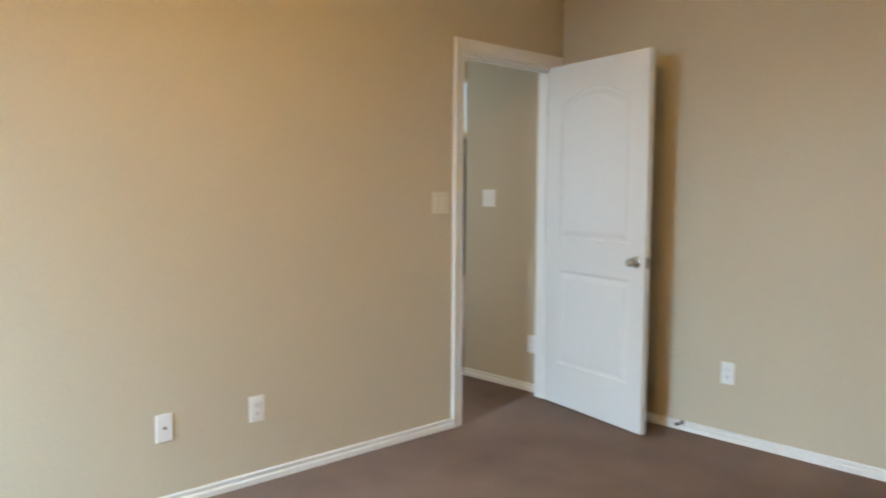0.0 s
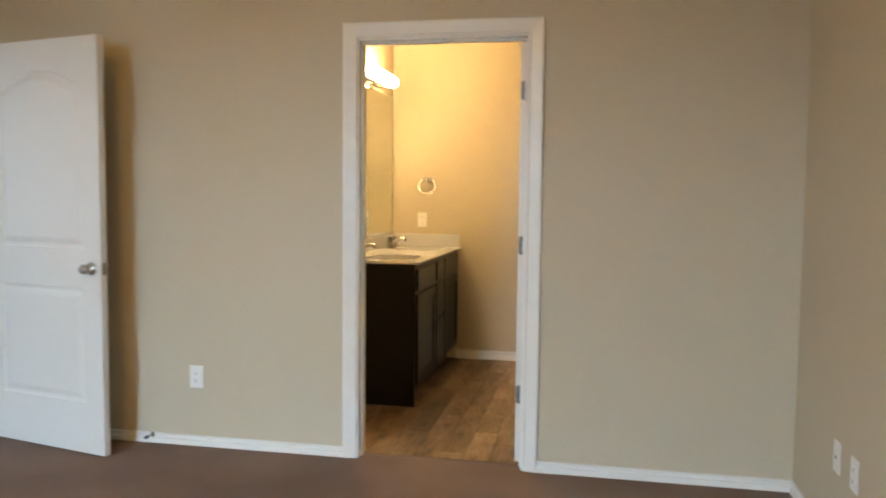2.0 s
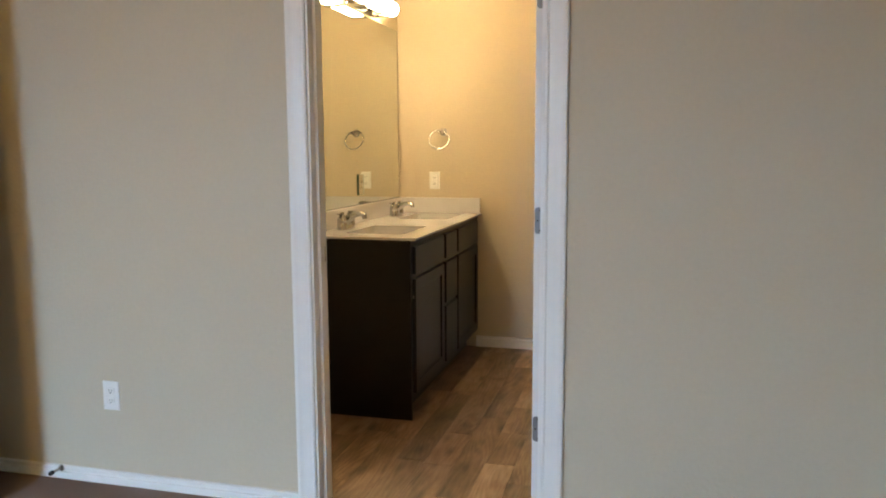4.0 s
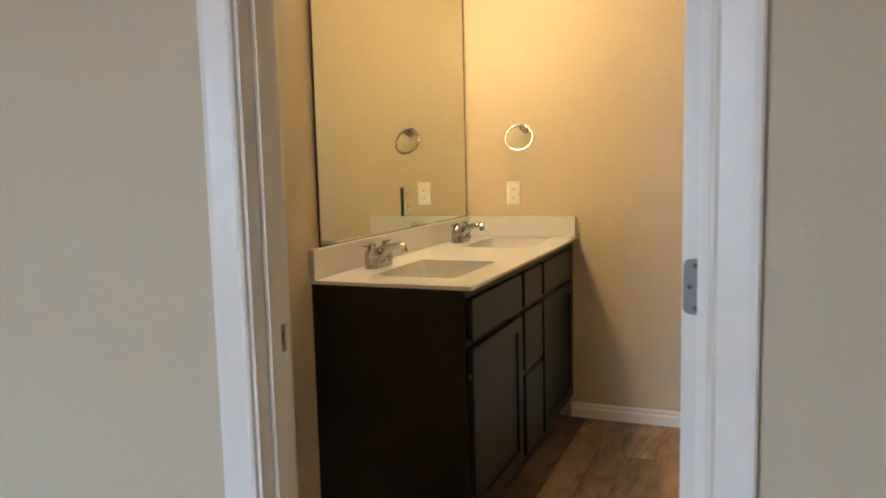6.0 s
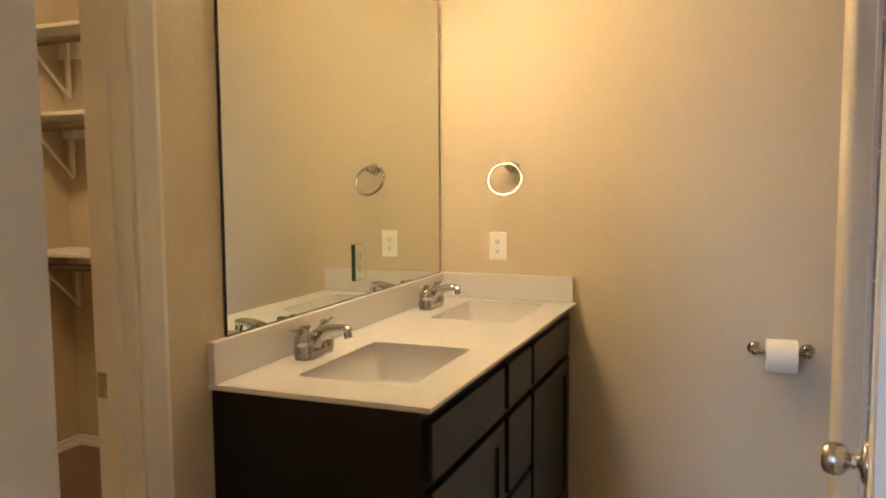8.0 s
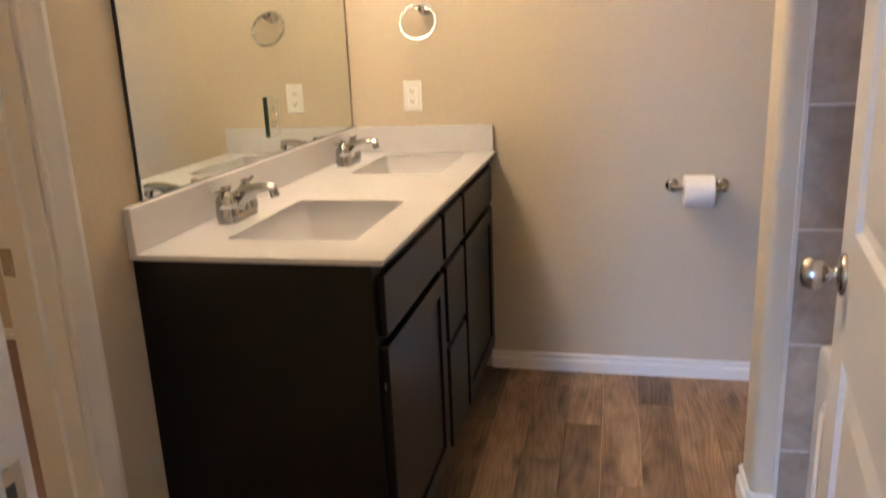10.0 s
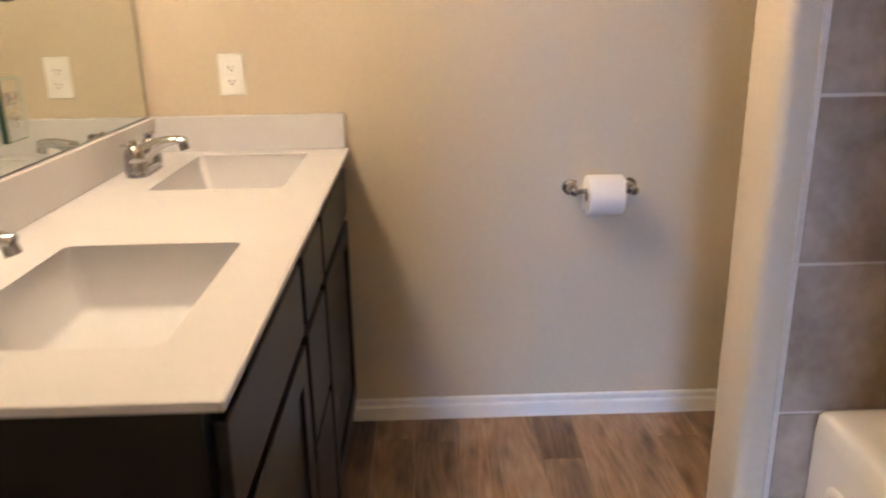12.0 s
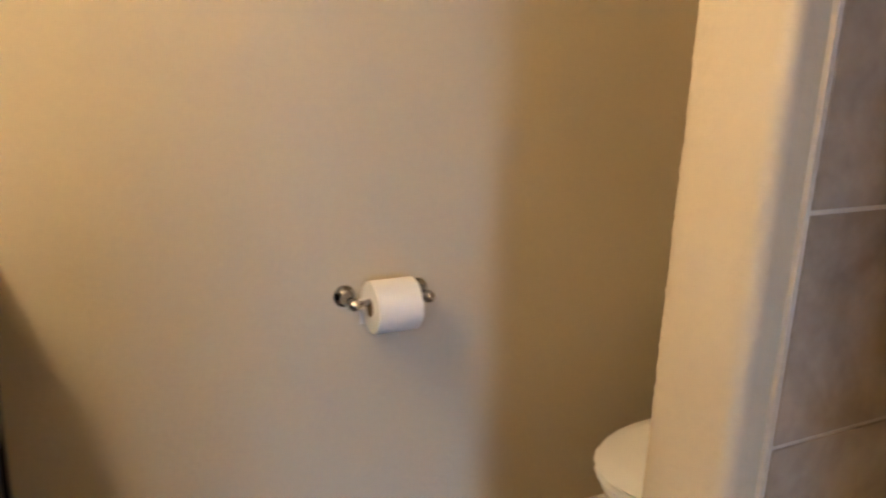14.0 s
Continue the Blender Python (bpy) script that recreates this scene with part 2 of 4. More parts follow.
def finish(bm, name, material, smooth=0.0):
    bmesh.ops.recalc_face_normals(bm, faces=bm.faces)
    me = bpy.data.meshes.new(name)
    bm.to_mesh(me)
    bm.free()
    me.materials.append(material)
    if smooth:
        me.shade_smooth()
        me.set_sharp_from_angle(angle=radians(smooth))
    return me


def part(name, bm, material, parent=None, label="", smooth=0.0):
    """Links a bmesh as one mesh object under a thing or a part."""
    ob = new(name, finish(bm, name, material, smooth))
    if parent:
        ob.parent = parent
    if label:
        ob["label"] = label
    return ob


def thing(name, label, category, group="", kind="", at=None):
    """An empty that holds the parts of a thing."""
    ob = new(name)
    ob.empty_display_size = 0.1
    if at is not None:
        ob.matrix_world = at
    return tagged(ob, label, category, group, kind)


def structure(name, bm, material, label, category, smooth=0.0):
    return tagged(part(name, bm, material, smooth=smooth), label, category, kind="structure")


def boxes(*rows):
    bm = bmesh.new()
    for r in rows:
        box(bm, *r)
    return bm


# ---- the shell ----
H = 2.74
N, E, S, W = 3.03, 4.0, -0.985, -1.4
BN, BE, BS = 1.53, 6.515, -0.80
CN = 3.6
BD0, BD1, BDH = 3.15, 3.925, 2.045
FZ = -0.014  # the vinyl floor lies a little under the carpet pile
TD0, TD1 = 0.224, 1.036
CD0, CD1 = 4.19, 4.768

structure("floor_bedroom", boxes((W - 0.1, 4.06, S - 0.1, N + 0.1, -0.15, 0.0), (2.35, 4.06, N + 0.1, 3.715, -0.15, 0.0)), CARPET, "worn brown cut-pile carpet over the bedroom", "floor")
structure("floor_loft", boxes((2.4, 9.2, 3.716, 8.6, -0.15, 0.0)), CARPET, "brown carpet beyond the bedroom door", "floor")
structure("floor_closet", boxes((4.118, BE + 0.1, 1.60, CN + 0.1, -0.15, 0.0)), CARPET, "brown carpet in the closet", "floor")
bath_floor = structure("floor_bathroom", boxes((4.062, BE + 0.1, BS - 0.1, 1.598, -0.15, FZ - 0.004)), GROUT, "brown oak-look vinyl plank floor", "floor")
structure("ceiling_bedroom", boxes((W - 0.1, 4.05, S - 0.1, 3.1, H, H + 0.1)), CEIL, "plain off-white textured ceiling", "ceiling")
structure("ceiling_bathroom", boxes((4.052, BE + 0.1, BS - 0.1, CN + 0.1, H, H + 0.1)), CEIL, "plain off-white ceiling over bath and closet", "ceiling")
structure("ceiling_loft", boxes((2.4, 4.05, 3.102, 3.7, 3.3, 3.4), (2.4, 9.2, 3.702, 8.6, 3.3, 3.4)), CEIL, "plain ceiling over the landing", "ceiling")

structure("wall_north", boxes((W - 0.12, BD0, N, N + 0.115, 0, 3.3), (BD0, BD1, N, N + 0.115, BDH, 3.3), (BD1, E + 0.115, N, N + 0.115, 0, 3.3)), WALL, "beige painted wall with the bedroom doorway", "wall")
structure("wall_east", boxes((E, E + 0.115, S - 0.115, TD0, 0, H), (E, E + 0.115, TD0, TD1, BDH, H), (E, E + 0.115, TD1, N - 0.001, 0, H)), WALL, "beige painted wall with the bathroom doorway", "wall")
structure("wall_south", boxes((W - 0.12, E - 0.001, S - 0.115, S, 0, H)), WALL, "plain beige painted wall", "wall")
WY0, WY1, WZ0, WZ1 = 1.4, 2.52, 0.75, 2.1
structure("wall_west", boxes((W - 0.115, W, S, WY0, 0, H), (W - 0.115, W, WY1, N, 0, H), (W - 0.115, W, WY0, WY1, 0, WZ0), (W - 0.115, W, WY0, WY1, WZ1, H)), WALL, "beige painted wall with a window", "wall")
structure("wall_bath_north", boxes((E + 0.116, CD0, BN, BN + 0.115, -0.03, H), (CD0, CD1, BN, BN + 0.115, BDH, H), (CD1, BE, BN, BN + 0.115, -0.03, H)), WALL, "beige bathroom wall behind the vanity, with the closet doorway", "wall")
structure("wall_bath_east", boxes((BE, BE + 0.115, BS - 0.115, CN + 0.115, -0.03, H)), WALL, "beige textured bathroom wall", "wall")
structure("wall_bath_south", boxes((E + 0.116, BE - 0.001, BS - 0.115, BS, -0.03, H)), WALL, "beige bathroom wall behind tub and toilet", "wall")
structure("wall_closet_north", boxes((E + 0.116, BE - 0.001, CN, CN + 0.115, 0, 3.3)), WALL, "beige closet wall", "wall")
structure("wall_hall_east", boxes((E, E + 0.115, N + 0.116, 3.86, 0, 3.3)), WALL, "short beige landing wall with a switch", "wall")
structure("wall_hall_west", boxes((2.3, 2.4, N + 0.116, 4.2, 0, 3.3), (2.3, 2.4, 5.6, 8.6, 0, 3.3), (2.3, 2.4, 4.2, 5.6, 0, 0.8), (2.3, 2.4, 4.2, 5.6, 2.2, 3.3)), WALL, "beige landing wall", "wall")
LW0, LW1 = 7.0, 8.9
structure("wall_loft_north", boxes((2.4, LW0, 8.6, 8.72, 0, 3.3), (LW1, 9.2, 8.6, 8.72, 0, 3.3), (LW0, LW1, 8.6, 8.72, 0, 2.2), (LW0, LW1, 8.6, 8.72, 3.05, 3.3)), WALL, "far beige wall with a high window", "wall")
structure("wall_loft_east", boxes((9.2, 9.3, 3.6, 8.72, 0, 3.3), (BE + 0.12, 9.2, 3.6, 3.7, 0, 3.3)), WALL, "far beige wall", "wall")
structure("ground", boxes((-400, 400, -400, 400, -3.2, -3.0)), GROUND, "dry lawn around the house", "ground")

# partition between tub and toilet, with rounded drywall corners
PX0, PX1, PY1 = 5.57, 5.726, 0.124
bm = bmesh.new()
rad = 0.022
pts = [(PX0, BS + 0.001)]
for k in range(7):
    a = math.pi - k * math.pi / 12
    pts.append((PX0 + rad + rad * math.cos(a), PY1 - rad + rad * math.sin(a)))
for k in range(7):
    a = math.pi / 2 - k * math.pi / 12
    pts.append((PX1 - rad + rad * math.cos(a), PY1 - rad + rad * math.sin(a)))
pts.append((PX1, BS + 0.001))
rnd_p = random.Random(11)
rings, steps = [], 380
for k in range(steps + 1):
    z = FZ + (H - 0.001 - FZ) * k / steps
    ring = []
    for i, (x, y) in enumerate(pts):
        j = 0.0 if i in (0, len(pts) - 1) or k in (0, steps) else rnd_p.gauss(0, 0.00045)
        ring.append((x + (j if i > 7 else -j), y + j, z))
    rings.append(ring)
loft(bm, rings)
structure("wall_partition", bm, WALL, "beige partition with rounded corners and orange-peel texture", "wall", smooth=40)

# ---- trim ----
BASE_PROFILE = [(0, 0), (0.015, 0), (0.015, 0.043), (0.0135, 0.047), (0.006, 0.05), (0.0055, 0.058), (0.0105, 0.062), (0.011, 0.069), (0.007, 0.0735), (0, 0.074)]


def baseboard(name, a, b, side, sunk=0.0, label="white painted baseboard with a stepped top"):
    """A profiled board along the floor from a to b; side: the way it sticks out."""
    bm = bmesh.new()
    s = Vector((side[0], side[1], 0))
    loft(bm, [[Vector((*p, 0)) + s * d + Vector((0, 0, z - sunk)) for d, z in BASE_PROFILE] for p in (a, b)])
    return structure(name, bm, TRIM, label, "baseboard")


# in the carpeted rooms the pile hides the foot of the boards
SUNK = 0.022
baseboard("baseboard_north", (W, N - 0.0005), (BD0 - 0.066, N - 0.0005), (0, -1), SUNK)
baseboard("baseboard_east_a", (E - 0.0005, TD1 + 0.074), (E - 0.0005, N - 0.02), (-1, 0), SUNK)
baseboard("baseboard_east_b", (E - 0.0005, S), (E - 0.0005, TD0 - 0.072), (-1, 0), SUNK)
baseboard("baseboard_south", (W, S + 0.0005), (E - 0.015, S + 0.0005), (0, 1), SUNK)
baseboard("baseboard_bath_east", (BE - 0.0005, BS), (BE - 0.0005, 0.99), (-1, 0), -FZ)
baseboard("baseboard_bath_north", (CD1 + 0.066, BN - 0.0005), (4.998, BN - 0.0005), (0, -1), -FZ)
baseboard("baseboard_hall", (E - 0.0005, N + 0.12), (E - 0.0005, 3.86), (-1, 0), SUNK)
baseboard("baseboard_closet_east", (BE - 0.0005, 1.65), (BE - 0.0005, CN), (-1, 0), SUNK)
baseboard("baseboard_closet_north", (E + 0.12, CN - 0.0005), (BE - 0.015, CN - 0.0005), (0, -1), SUNK)
# the board that wraps the end of the partition, with clipped corners
bm = bmesh.new()


def wrap(d):
    k = d + 0.0005
    return [(PX0 - k, 0.062), (PX0 - k, PY1 - 0.012), (PX0 + 0.012, PY1 + k), (PX1 - 0.012, PY1 + k), (PX1 + k, PY1 - 0.012), (PX1 + k, BS + 0.01)]


path = [wrap(d) for d, z in BASE_PROFILE]
loft(bm, [[(*path[i][j], FZ + 1.2 * BASE_PROFILE[i][1]) for i in range(len(BASE_PROFILE))] for j in range(6)])
structure("baseboard_partition", bm, TRIM, "white baseboard wrapped round the end of the partition", "baseboard")

CASING = [(0, 0), (0, 0.009), (0.006, 0.012), (0.012, 0.0095), (0.02, 0.011), (0.044, 0.015), (0.056, 0.018), (0.067, 0.018), (0.071, 0.013), (0.071, 0)]


def casing(name, along, c0, c1, plane, out, top):
    """Moulded casing round a doorway: along 'x' or 'y' from c0 to c1, on the plane, sticking out by its sign."""
    bm = bmesh.new()
    r = 0.004

    def spot(w, d, corner):
        c, z = {0: (c0 - r - w, FZ), 1: (c0 - r - w, top + r + w), 2: (c1 + r + w, top + r + w), 3: (c1 + r + w, FZ)}[corner]
        return (c, plane + out * d, z) if along == "x" else (plane + out * d, c, z)

    loft(bm, [[spot(w, d, k) for w, d in CASING] for k in range(4)])
    return structure(name, bm, TRIM, "white moulded door casing", "trim")


def jamb(name, along, c0, c1, p0, p1, top, stop0, stop1):
    """Lining of a doorway with its stop; p0..p1 is the depth."""
    bm = bmesh.new()
    t = 0.003

    def b(ca, cb, pa, pb, za, zb):
        box(bm, *((ca, cb, pa, pb) if along == "x" else (pa, pb, ca, cb)), za, zb)

    b(c0 - t, c0 + 0.004, p0, p1, FZ, top)
    b(c1 - 0.004, c1 + t, p0, p1, FZ, top)
    b(c0 + 0.004, c1 - 0.004, p0, p1, top - 0.008, top + t)
    b(c0 + 0.004, c0 + 0.015, stop0, stop1, FZ, top - 0.008)
    b(c1 - 0.015, c1 - 0.004, stop0, stop1, FZ, top - 0.008)
    b(c0 + 0.015, c1 - 0.015, stop0, stop1, top - 0.019, top - 0.008)
    return structure(name, bm, TRIM, "white painted door lining with a stop", "trim")


casing("casing_bedroom_door", "x", BD0, BD1, N - 0.0005, -1, BDH)
casing("casing_bath_door", "y", TD0, TD1, E - 0.0005, -1, BDH)
casing("casing_bath_door_inside", "y", TD0, TD1, E + 0.1155, 1, BDH)
casing("casing_closet_door", "x", CD0, CD1, BN - 0.0005, -1, BDH)
jamb("jamb_bedroom_door", "x", BD0, BD1, N - 0.001, N + 0.116, BDH, N + 0.04, N + 0.075)
jamb("jamb_bath_door", "y", TD0, TD1, E - 0.001, E + 0.116, BDH, E + 0.038, E + 0.072)
jamb("jamb_closet_door", "x", CD0, CD1, BN - 0.001, BN + 0.116, BDH, BN + 0.04, BN + 0.076)

# ---- windows ----


def window(name, along, c0, c1, z0, z1, plane, label, mullion=True):
    ob = thing(name, label, "window", kind="structure")
    fr = bmesh.new()
    w, d = 0.05, 0.04

    def b(bm, ca, cb, za, zb, depth):
        box(bm, *((ca, cb, plane - depth, plane + depth) if along == "x" else (plane - depth, plane + depth, ca, cb)), za, zb)

    b(fr, c0, c1, z0, z0 + w, d)
    b(fr, c0, c1, z1 - w, z1, d)
    b(fr, c0, c0 + w, z0 + w, z1 - w, d)
    b(fr, c1 - w, c1, z0 + w, z1 - w, d)
    if mullion:
        m = (z0 + z1) / 2
        b(fr, c0 + w, c1 - w, m - 0.02, m + 0.02, d * 0.8)
    part("window_frame", fr, TRIM, ob)
    pane = bmesh.new()
    b(pane, c0 + w, c1 - w, z0 + w, z1 - w, 0.003)
    p = part("pane", pane, GLASS, ob)
    p.visible_shadow = False
    return ob


window("window_1", "y", WY0, WY1, WZ0, WZ1, W - 0.085, "white-framed double-hung bedroom window")
window("window_2", "x", LW0, LW1, 2.2, 3.05, 8.66, "white-framed high landing window", mullion=False)
# window_3 is never in view; it only makes an opening for the landing lamp
window("window_3", "y", 4.2, 5.6, 0.8, 2.2, 2.32, "white-framed landing window, unseen, added to light the short landing wall")
bm = boxes((7.2, 8.7, 8.54, 8.595, 0.0, 2.12))
tagged(part("door_3", bm, SLATE), "dark painted far door seen past the landing wall", "door", kind="structure")

# ---- doors ----


def panel_face(bm, y, sign, cells):
    """One moulded face of a door, at depth y. Each cell is a border and the outline of its sunk panel, point for point."""
    for border, o in cells:
        cx, cz = (min(p[0] for p in o) + max(p[0] for p in o)) / 2, (min(p[1] for p in o) + max(p[1] for p in o)) / 2
        hw, hh = max(abs(p[0] - cx) for p in o), max(abs(p[1] - cz) for p in o)
        rings = [[(x, y, z) for x, z in border]]
        for inset, depth in ((0, 0), (0.007, 0.008), (0.02, 0.0105), (0.038, 0.005), (0.05, 0.002)):
            rings.append([(cx + (x - cx) * (1 - inset / hw), y - sign * depth, cz + (z - cz) * (1 - inset / hh)) for x, z in o])
        loft(bm, rings, cap=False)
        bm.verts.ensure_lookup_table()
        bm.faces.new([bm.verts[k] for k in range(len(bm.verts) - len(o), len(bm.verts))])


def door_leaf(name, w, at, label, knob_z=0.94, pivot=0.004, t=0.035):
    """A two-panel moulded door with an arched upper panel; its hinge edge is the z axis of the pose, it reaches along +x, 35 mm thick along -y."""
    h, sx, zm = 2.03, 0.115, 0.915
    ob = thing(name, label, "door", kind="structure", at=at)
    low = [(sx, 0.25), (w - sx, 0.25), (w - sx, 0.82), (sx, 0.82)]
    up = [(sx, 1.01), (w - sx, 1.01), (w - sx, 1.80)]
    for k in range(1, 12):
        u = k / 12
        up.append((w - sx - u * (w - 2 * sx), 1.80 + 0.085 * math.sin(math.pi * u)))
    up.append((sx, 1.80))
    cells = [([(0, 0), (w, 0), (w, zm), (0, zm)], low), ([(0, zm), (w, zm), (w, h)] + [(x, h) for x, z in up[3:-1]] + [(0, h)], up)]
    bm = bmesh.new()
    panel_face(bm, 0.0, 1, cells)
    panel_face(bm, -t, -1, cells)
    loft(bm, [[(0, y, 0), (w, y, 0), (w, y, h), (0, y, h)] for y in (0.0, -t)], cap=False)
    bmesh.ops.remove_doubles(bm, verts=bm.verts, dist=1e-5)
    part("door_slab", bm, DOORP, ob)
    for sgn in (1, -1):
        y0 = 0.0 if sgn > 0 else -t
        k = bmesh.new()
        m = Matrix.Translation((w - 0.062, y0, knob_z)) @ Euler((radians(-90 * sgn), 0, 0)).to_matrix().to_4x4()
        spin(k, [(0.0, 0), (0.032, 0), (0.032, 0.004), (0.028, 0.008), (0.014, 0.011), (0.011, 0.014), (0.0105, 0.022), (0.013, 0.026), (0.021, 0.031), (0.0245, 0.038), (0.025, 0.047), (0.023, 0.055), (0.019, 0.06), (0.012, 0.0625), (0.0, 0.063)], m)
        part("door_knob", k, NICKEL, ob, "satin nickel ball knob with a round rose", smooth=50)
    lt = bmesh.new()
    box(lt, w - 0.001, w + 0.0015, -t / 2 - 0.0125, -t / 2 + 0.0125, knob_z - 0.03, knob_z + 0.03, 0.0006, 1)
    box(lt, w + 0.001, w + 0.009, -t / 2 - 0.007, -t / 2 + 0.007, knob_z - 0.01, knob_z + 0.01, 0.002, 2)
    part("latch", lt, NICKEL, ob, "satin nickel latch plate")
    for z in (0.331, 1.054, 1.786):
        hg = bmesh.new()
        side = -1 if pivot > 0 else 1
        outline = []
        for cy, cz, a0 in ((1, 1, 0), (1, -1, -90)):
            for k in range(5):
                a = radians(a0 + (90 - 22.5 * k if cz > 0 else -22.5 * k + 90))
                outline.append((0.006 + 0.011 * math.cos(a), cz * (0.0445 - 0.011) + 0.011 * math.sin(a)))
        outline = [(-0.027, 0.0445)] + outline + [(-0.027, -0.0445)]
        loft(hg, [[(x, -t / 2 + side * (y - 0.002), z + dz) for y, dz in outline] for x in (-0.0028, 0.0004)])
        tube(hg, (-0.003, pivot, z - 0.045), (-0.003, pivot, z + 0.045), 0.0055, sides=12)
        plate_ = part("hinge", hg, DULL, ob, "dull grey butt hinge")
        for dz, dy in ((-0.034, -0.004), (0, 0.005), (0.034, -0.004)):
            sw = bmesh.new()
            tube(sw, (-0.0024, -t / 2 + side * dy, z + dz), (-0.0034, -t / 2 + side * dy, z + dz), 0.0038, sides=10)
            part("screw", sw, CHROME, plate_)
    return ob


BD_HINGE, BD_TIP = Vector((3.912, N - 0.012)), Vector((3.735, 2.215))
d = BD_TIP - BD_HINGE
bd_turn = math.degrees(math.atan2(d.y, d.x))
door_leaf("door_1", 0.818, pose(BD_HINGE.x, BD_HINGE.y, 0.014, 0, 0, bd_turn), "white two-panel arch-top bedroom door standing open", 0.918)
TH = Vector((4.08, 0.265))
tdoor = door_leaf("door_2", 0.76, pose(TH.x, TH.y, 0.014, 0, 0, -8), "white two-panel arch-top bathroom door standing open", 0.936, -0.039, 0.036)

# strike plates in the linings
for nm, m in (("strike_plate", pose(4.085, TD1 - 0.0045, 0.93)), ("strike_plate", pose(CD1 - 0.0045, BN + 0.095, 0.937, 0, 0, 90))):
    bm = bmesh.new()
    box(bm, -0.018, 0.018, -0.0016, 0.0006, -0.028, 0.028, 0.0007, 1)
    st = part(nm, bm, NICKEL)
    st.matrix_world = m
    tagged(st, "satin nickel strike plate let into the door lining", "strike plate")
    hole = part("strike_hole", boxes((-0.007, 0.007, -0.0021, -0.0014, -0.012, 0.012)), BLACK, st)

# door stop on the baseboard
bm = bmesh.new()
tube(bm, (E - 0.015, 2.145, 0.045), (E - 0.02, 2.145, 0.045), 0.013)
tube(bm, (E - 0.019, 2.145, 0.045), (E - 0.065, 2.145, 0.045), 0.006)
stopper = tagged(part("door_stop", bm, NICKEL), "small metal door stop screwed to the baseboard", "door stop")
bm = bmesh.new()
tube(bm, (E - 0.064, 2.145, 0.045), (E - 0.078, 2.145, 0.045), 0.009)
part("bumper", bm, RUBBER, stopper, "dark rubber tip")

# ---- wall plates ----


def plate(name, label, category, group, m, rows=1, kind="outlet", material=PLASTIC, wide=0.072, high=0.116):
    """A wall plate in the x-z plane that faces -y."""
    ob = thing(name, label, category, group, at=m)
    bm = bmesh.new()
    box(bm, -wide / 2, wide / 2, -0.006, 0.0, -high / 2, high / 2, 0.0028, 2)
    part("cover", bm, material, ob)
    if kind == "outlet":
        for z in (-0.0195, 0.0195):
            f = bmesh.new()
            box(f, -0.0165, 0.0165, -0.0078, -0.005, z - 0.0138, z + 0.0138, 0.004, 2)
            face = part("receptacle", f, material, ob)
            s = boxes((-0.0075, -0.0052, -0.0083, -0.0076, z - 0.003, z + 0.006), (0.0052, 0.0075, -0.0083, -0.0076, z - 0.002, z + 0.006))
            tube(s, (0, -0.0083, z - 0.0075), (0, -0.0076, z - 0.0075), 0.0026, sides=10)
            part("slots", s, BLACK, face)
    elif kind == "jack":
        f = bmesh.new()
        box(f, -0.009, 0.009, -0.0085, -0.005, -0.008, 0.008, 0.001, 1)
        part("jack", f, ALMOND, ob, "grey phone jack")
        part("jack_hole", boxes((-0.006, 0.006, -0.009, -0.0082, -0.005, 0.004)), BLACK, ob)
    elif kind == "rocker":
        for k in range(rows):
            x = (k - (rows - 1) / 2) * 0.046
            f = bmesh.new()
            box(f, x - 0.0165, x + 0.0165, -0.009, -0.005, -0.033, 0.033, 0.002, 2)
            part("rocker", f, material, ob)
    elif kind == "toggle":
        for k in range(rows):
            x = (k - (rows - 1) / 2) * 0.046
            f = bmesh.new()
            box(f, x - 0.005, x + 0.005, -0.016, -0.004, -0.002, 0.012, 0.0015, 1)
            part("toggle", f, material, ob)
    for z in (0,) if kind == "outlet" else (-0.042, 0.042):
        sc = bmesh.new()
        tube(sc, (0, -0.0064, z), (0, -0.0058, z), 0.003, sides=10)
        part("screw", sc, material, ob)
    return ob


plate("phone_jack", "white wall plate with a phone jack low on the wall", "wall plate", "", pose(1.462, N, 0.335), kind="jack")
plate("outlet", "white duplex outlet low on the beige wall", "outlet", "bedroom outlets", pose(1.88, N, 0.335))
plate("light_switch", "almond double rocker switch beside the bedroom door", "light switch", "", pose(2.985, N, 1.24), 2, "rocker", ALMOND, 0.116, 0.116)
plate("outlet", "white duplex outlet low on the beige wall", "outlet", "bedroom outlets", pose(E, 1.90, 0.36, 0, 0, -90))
plate("outlet", "white duplex outlet on the wall beside the corner", "outlet", "bedroom outlets", pose(3.21, S, 0.36, 0, 0, 180))
plate("cable_plate", "white cable plate next to an outlet", "wall plate", "", pose(3.40, S, 0.36, 0, 0, 180), kind="jack")
plate("light_switch", "white double rocker switch on the landing wall", "light switch", "", pose(E, 3.632, 1.256, 0, 0, -90), 2, "rocker", PLASTIC, 0.116, 0.116)
plate("outlet", "white duplex outlet on the landing wall", "outlet", "", pose(E, 3.232, 0.31, 0, 0, -90))
plate("outlet", "white duplex outlet above the vanity side splash", "outlet", "", pose(BE, 1.279, 1.108, 0, 0, -90))

# ---- ceiling lights of bedroom and closet, both out of view ----


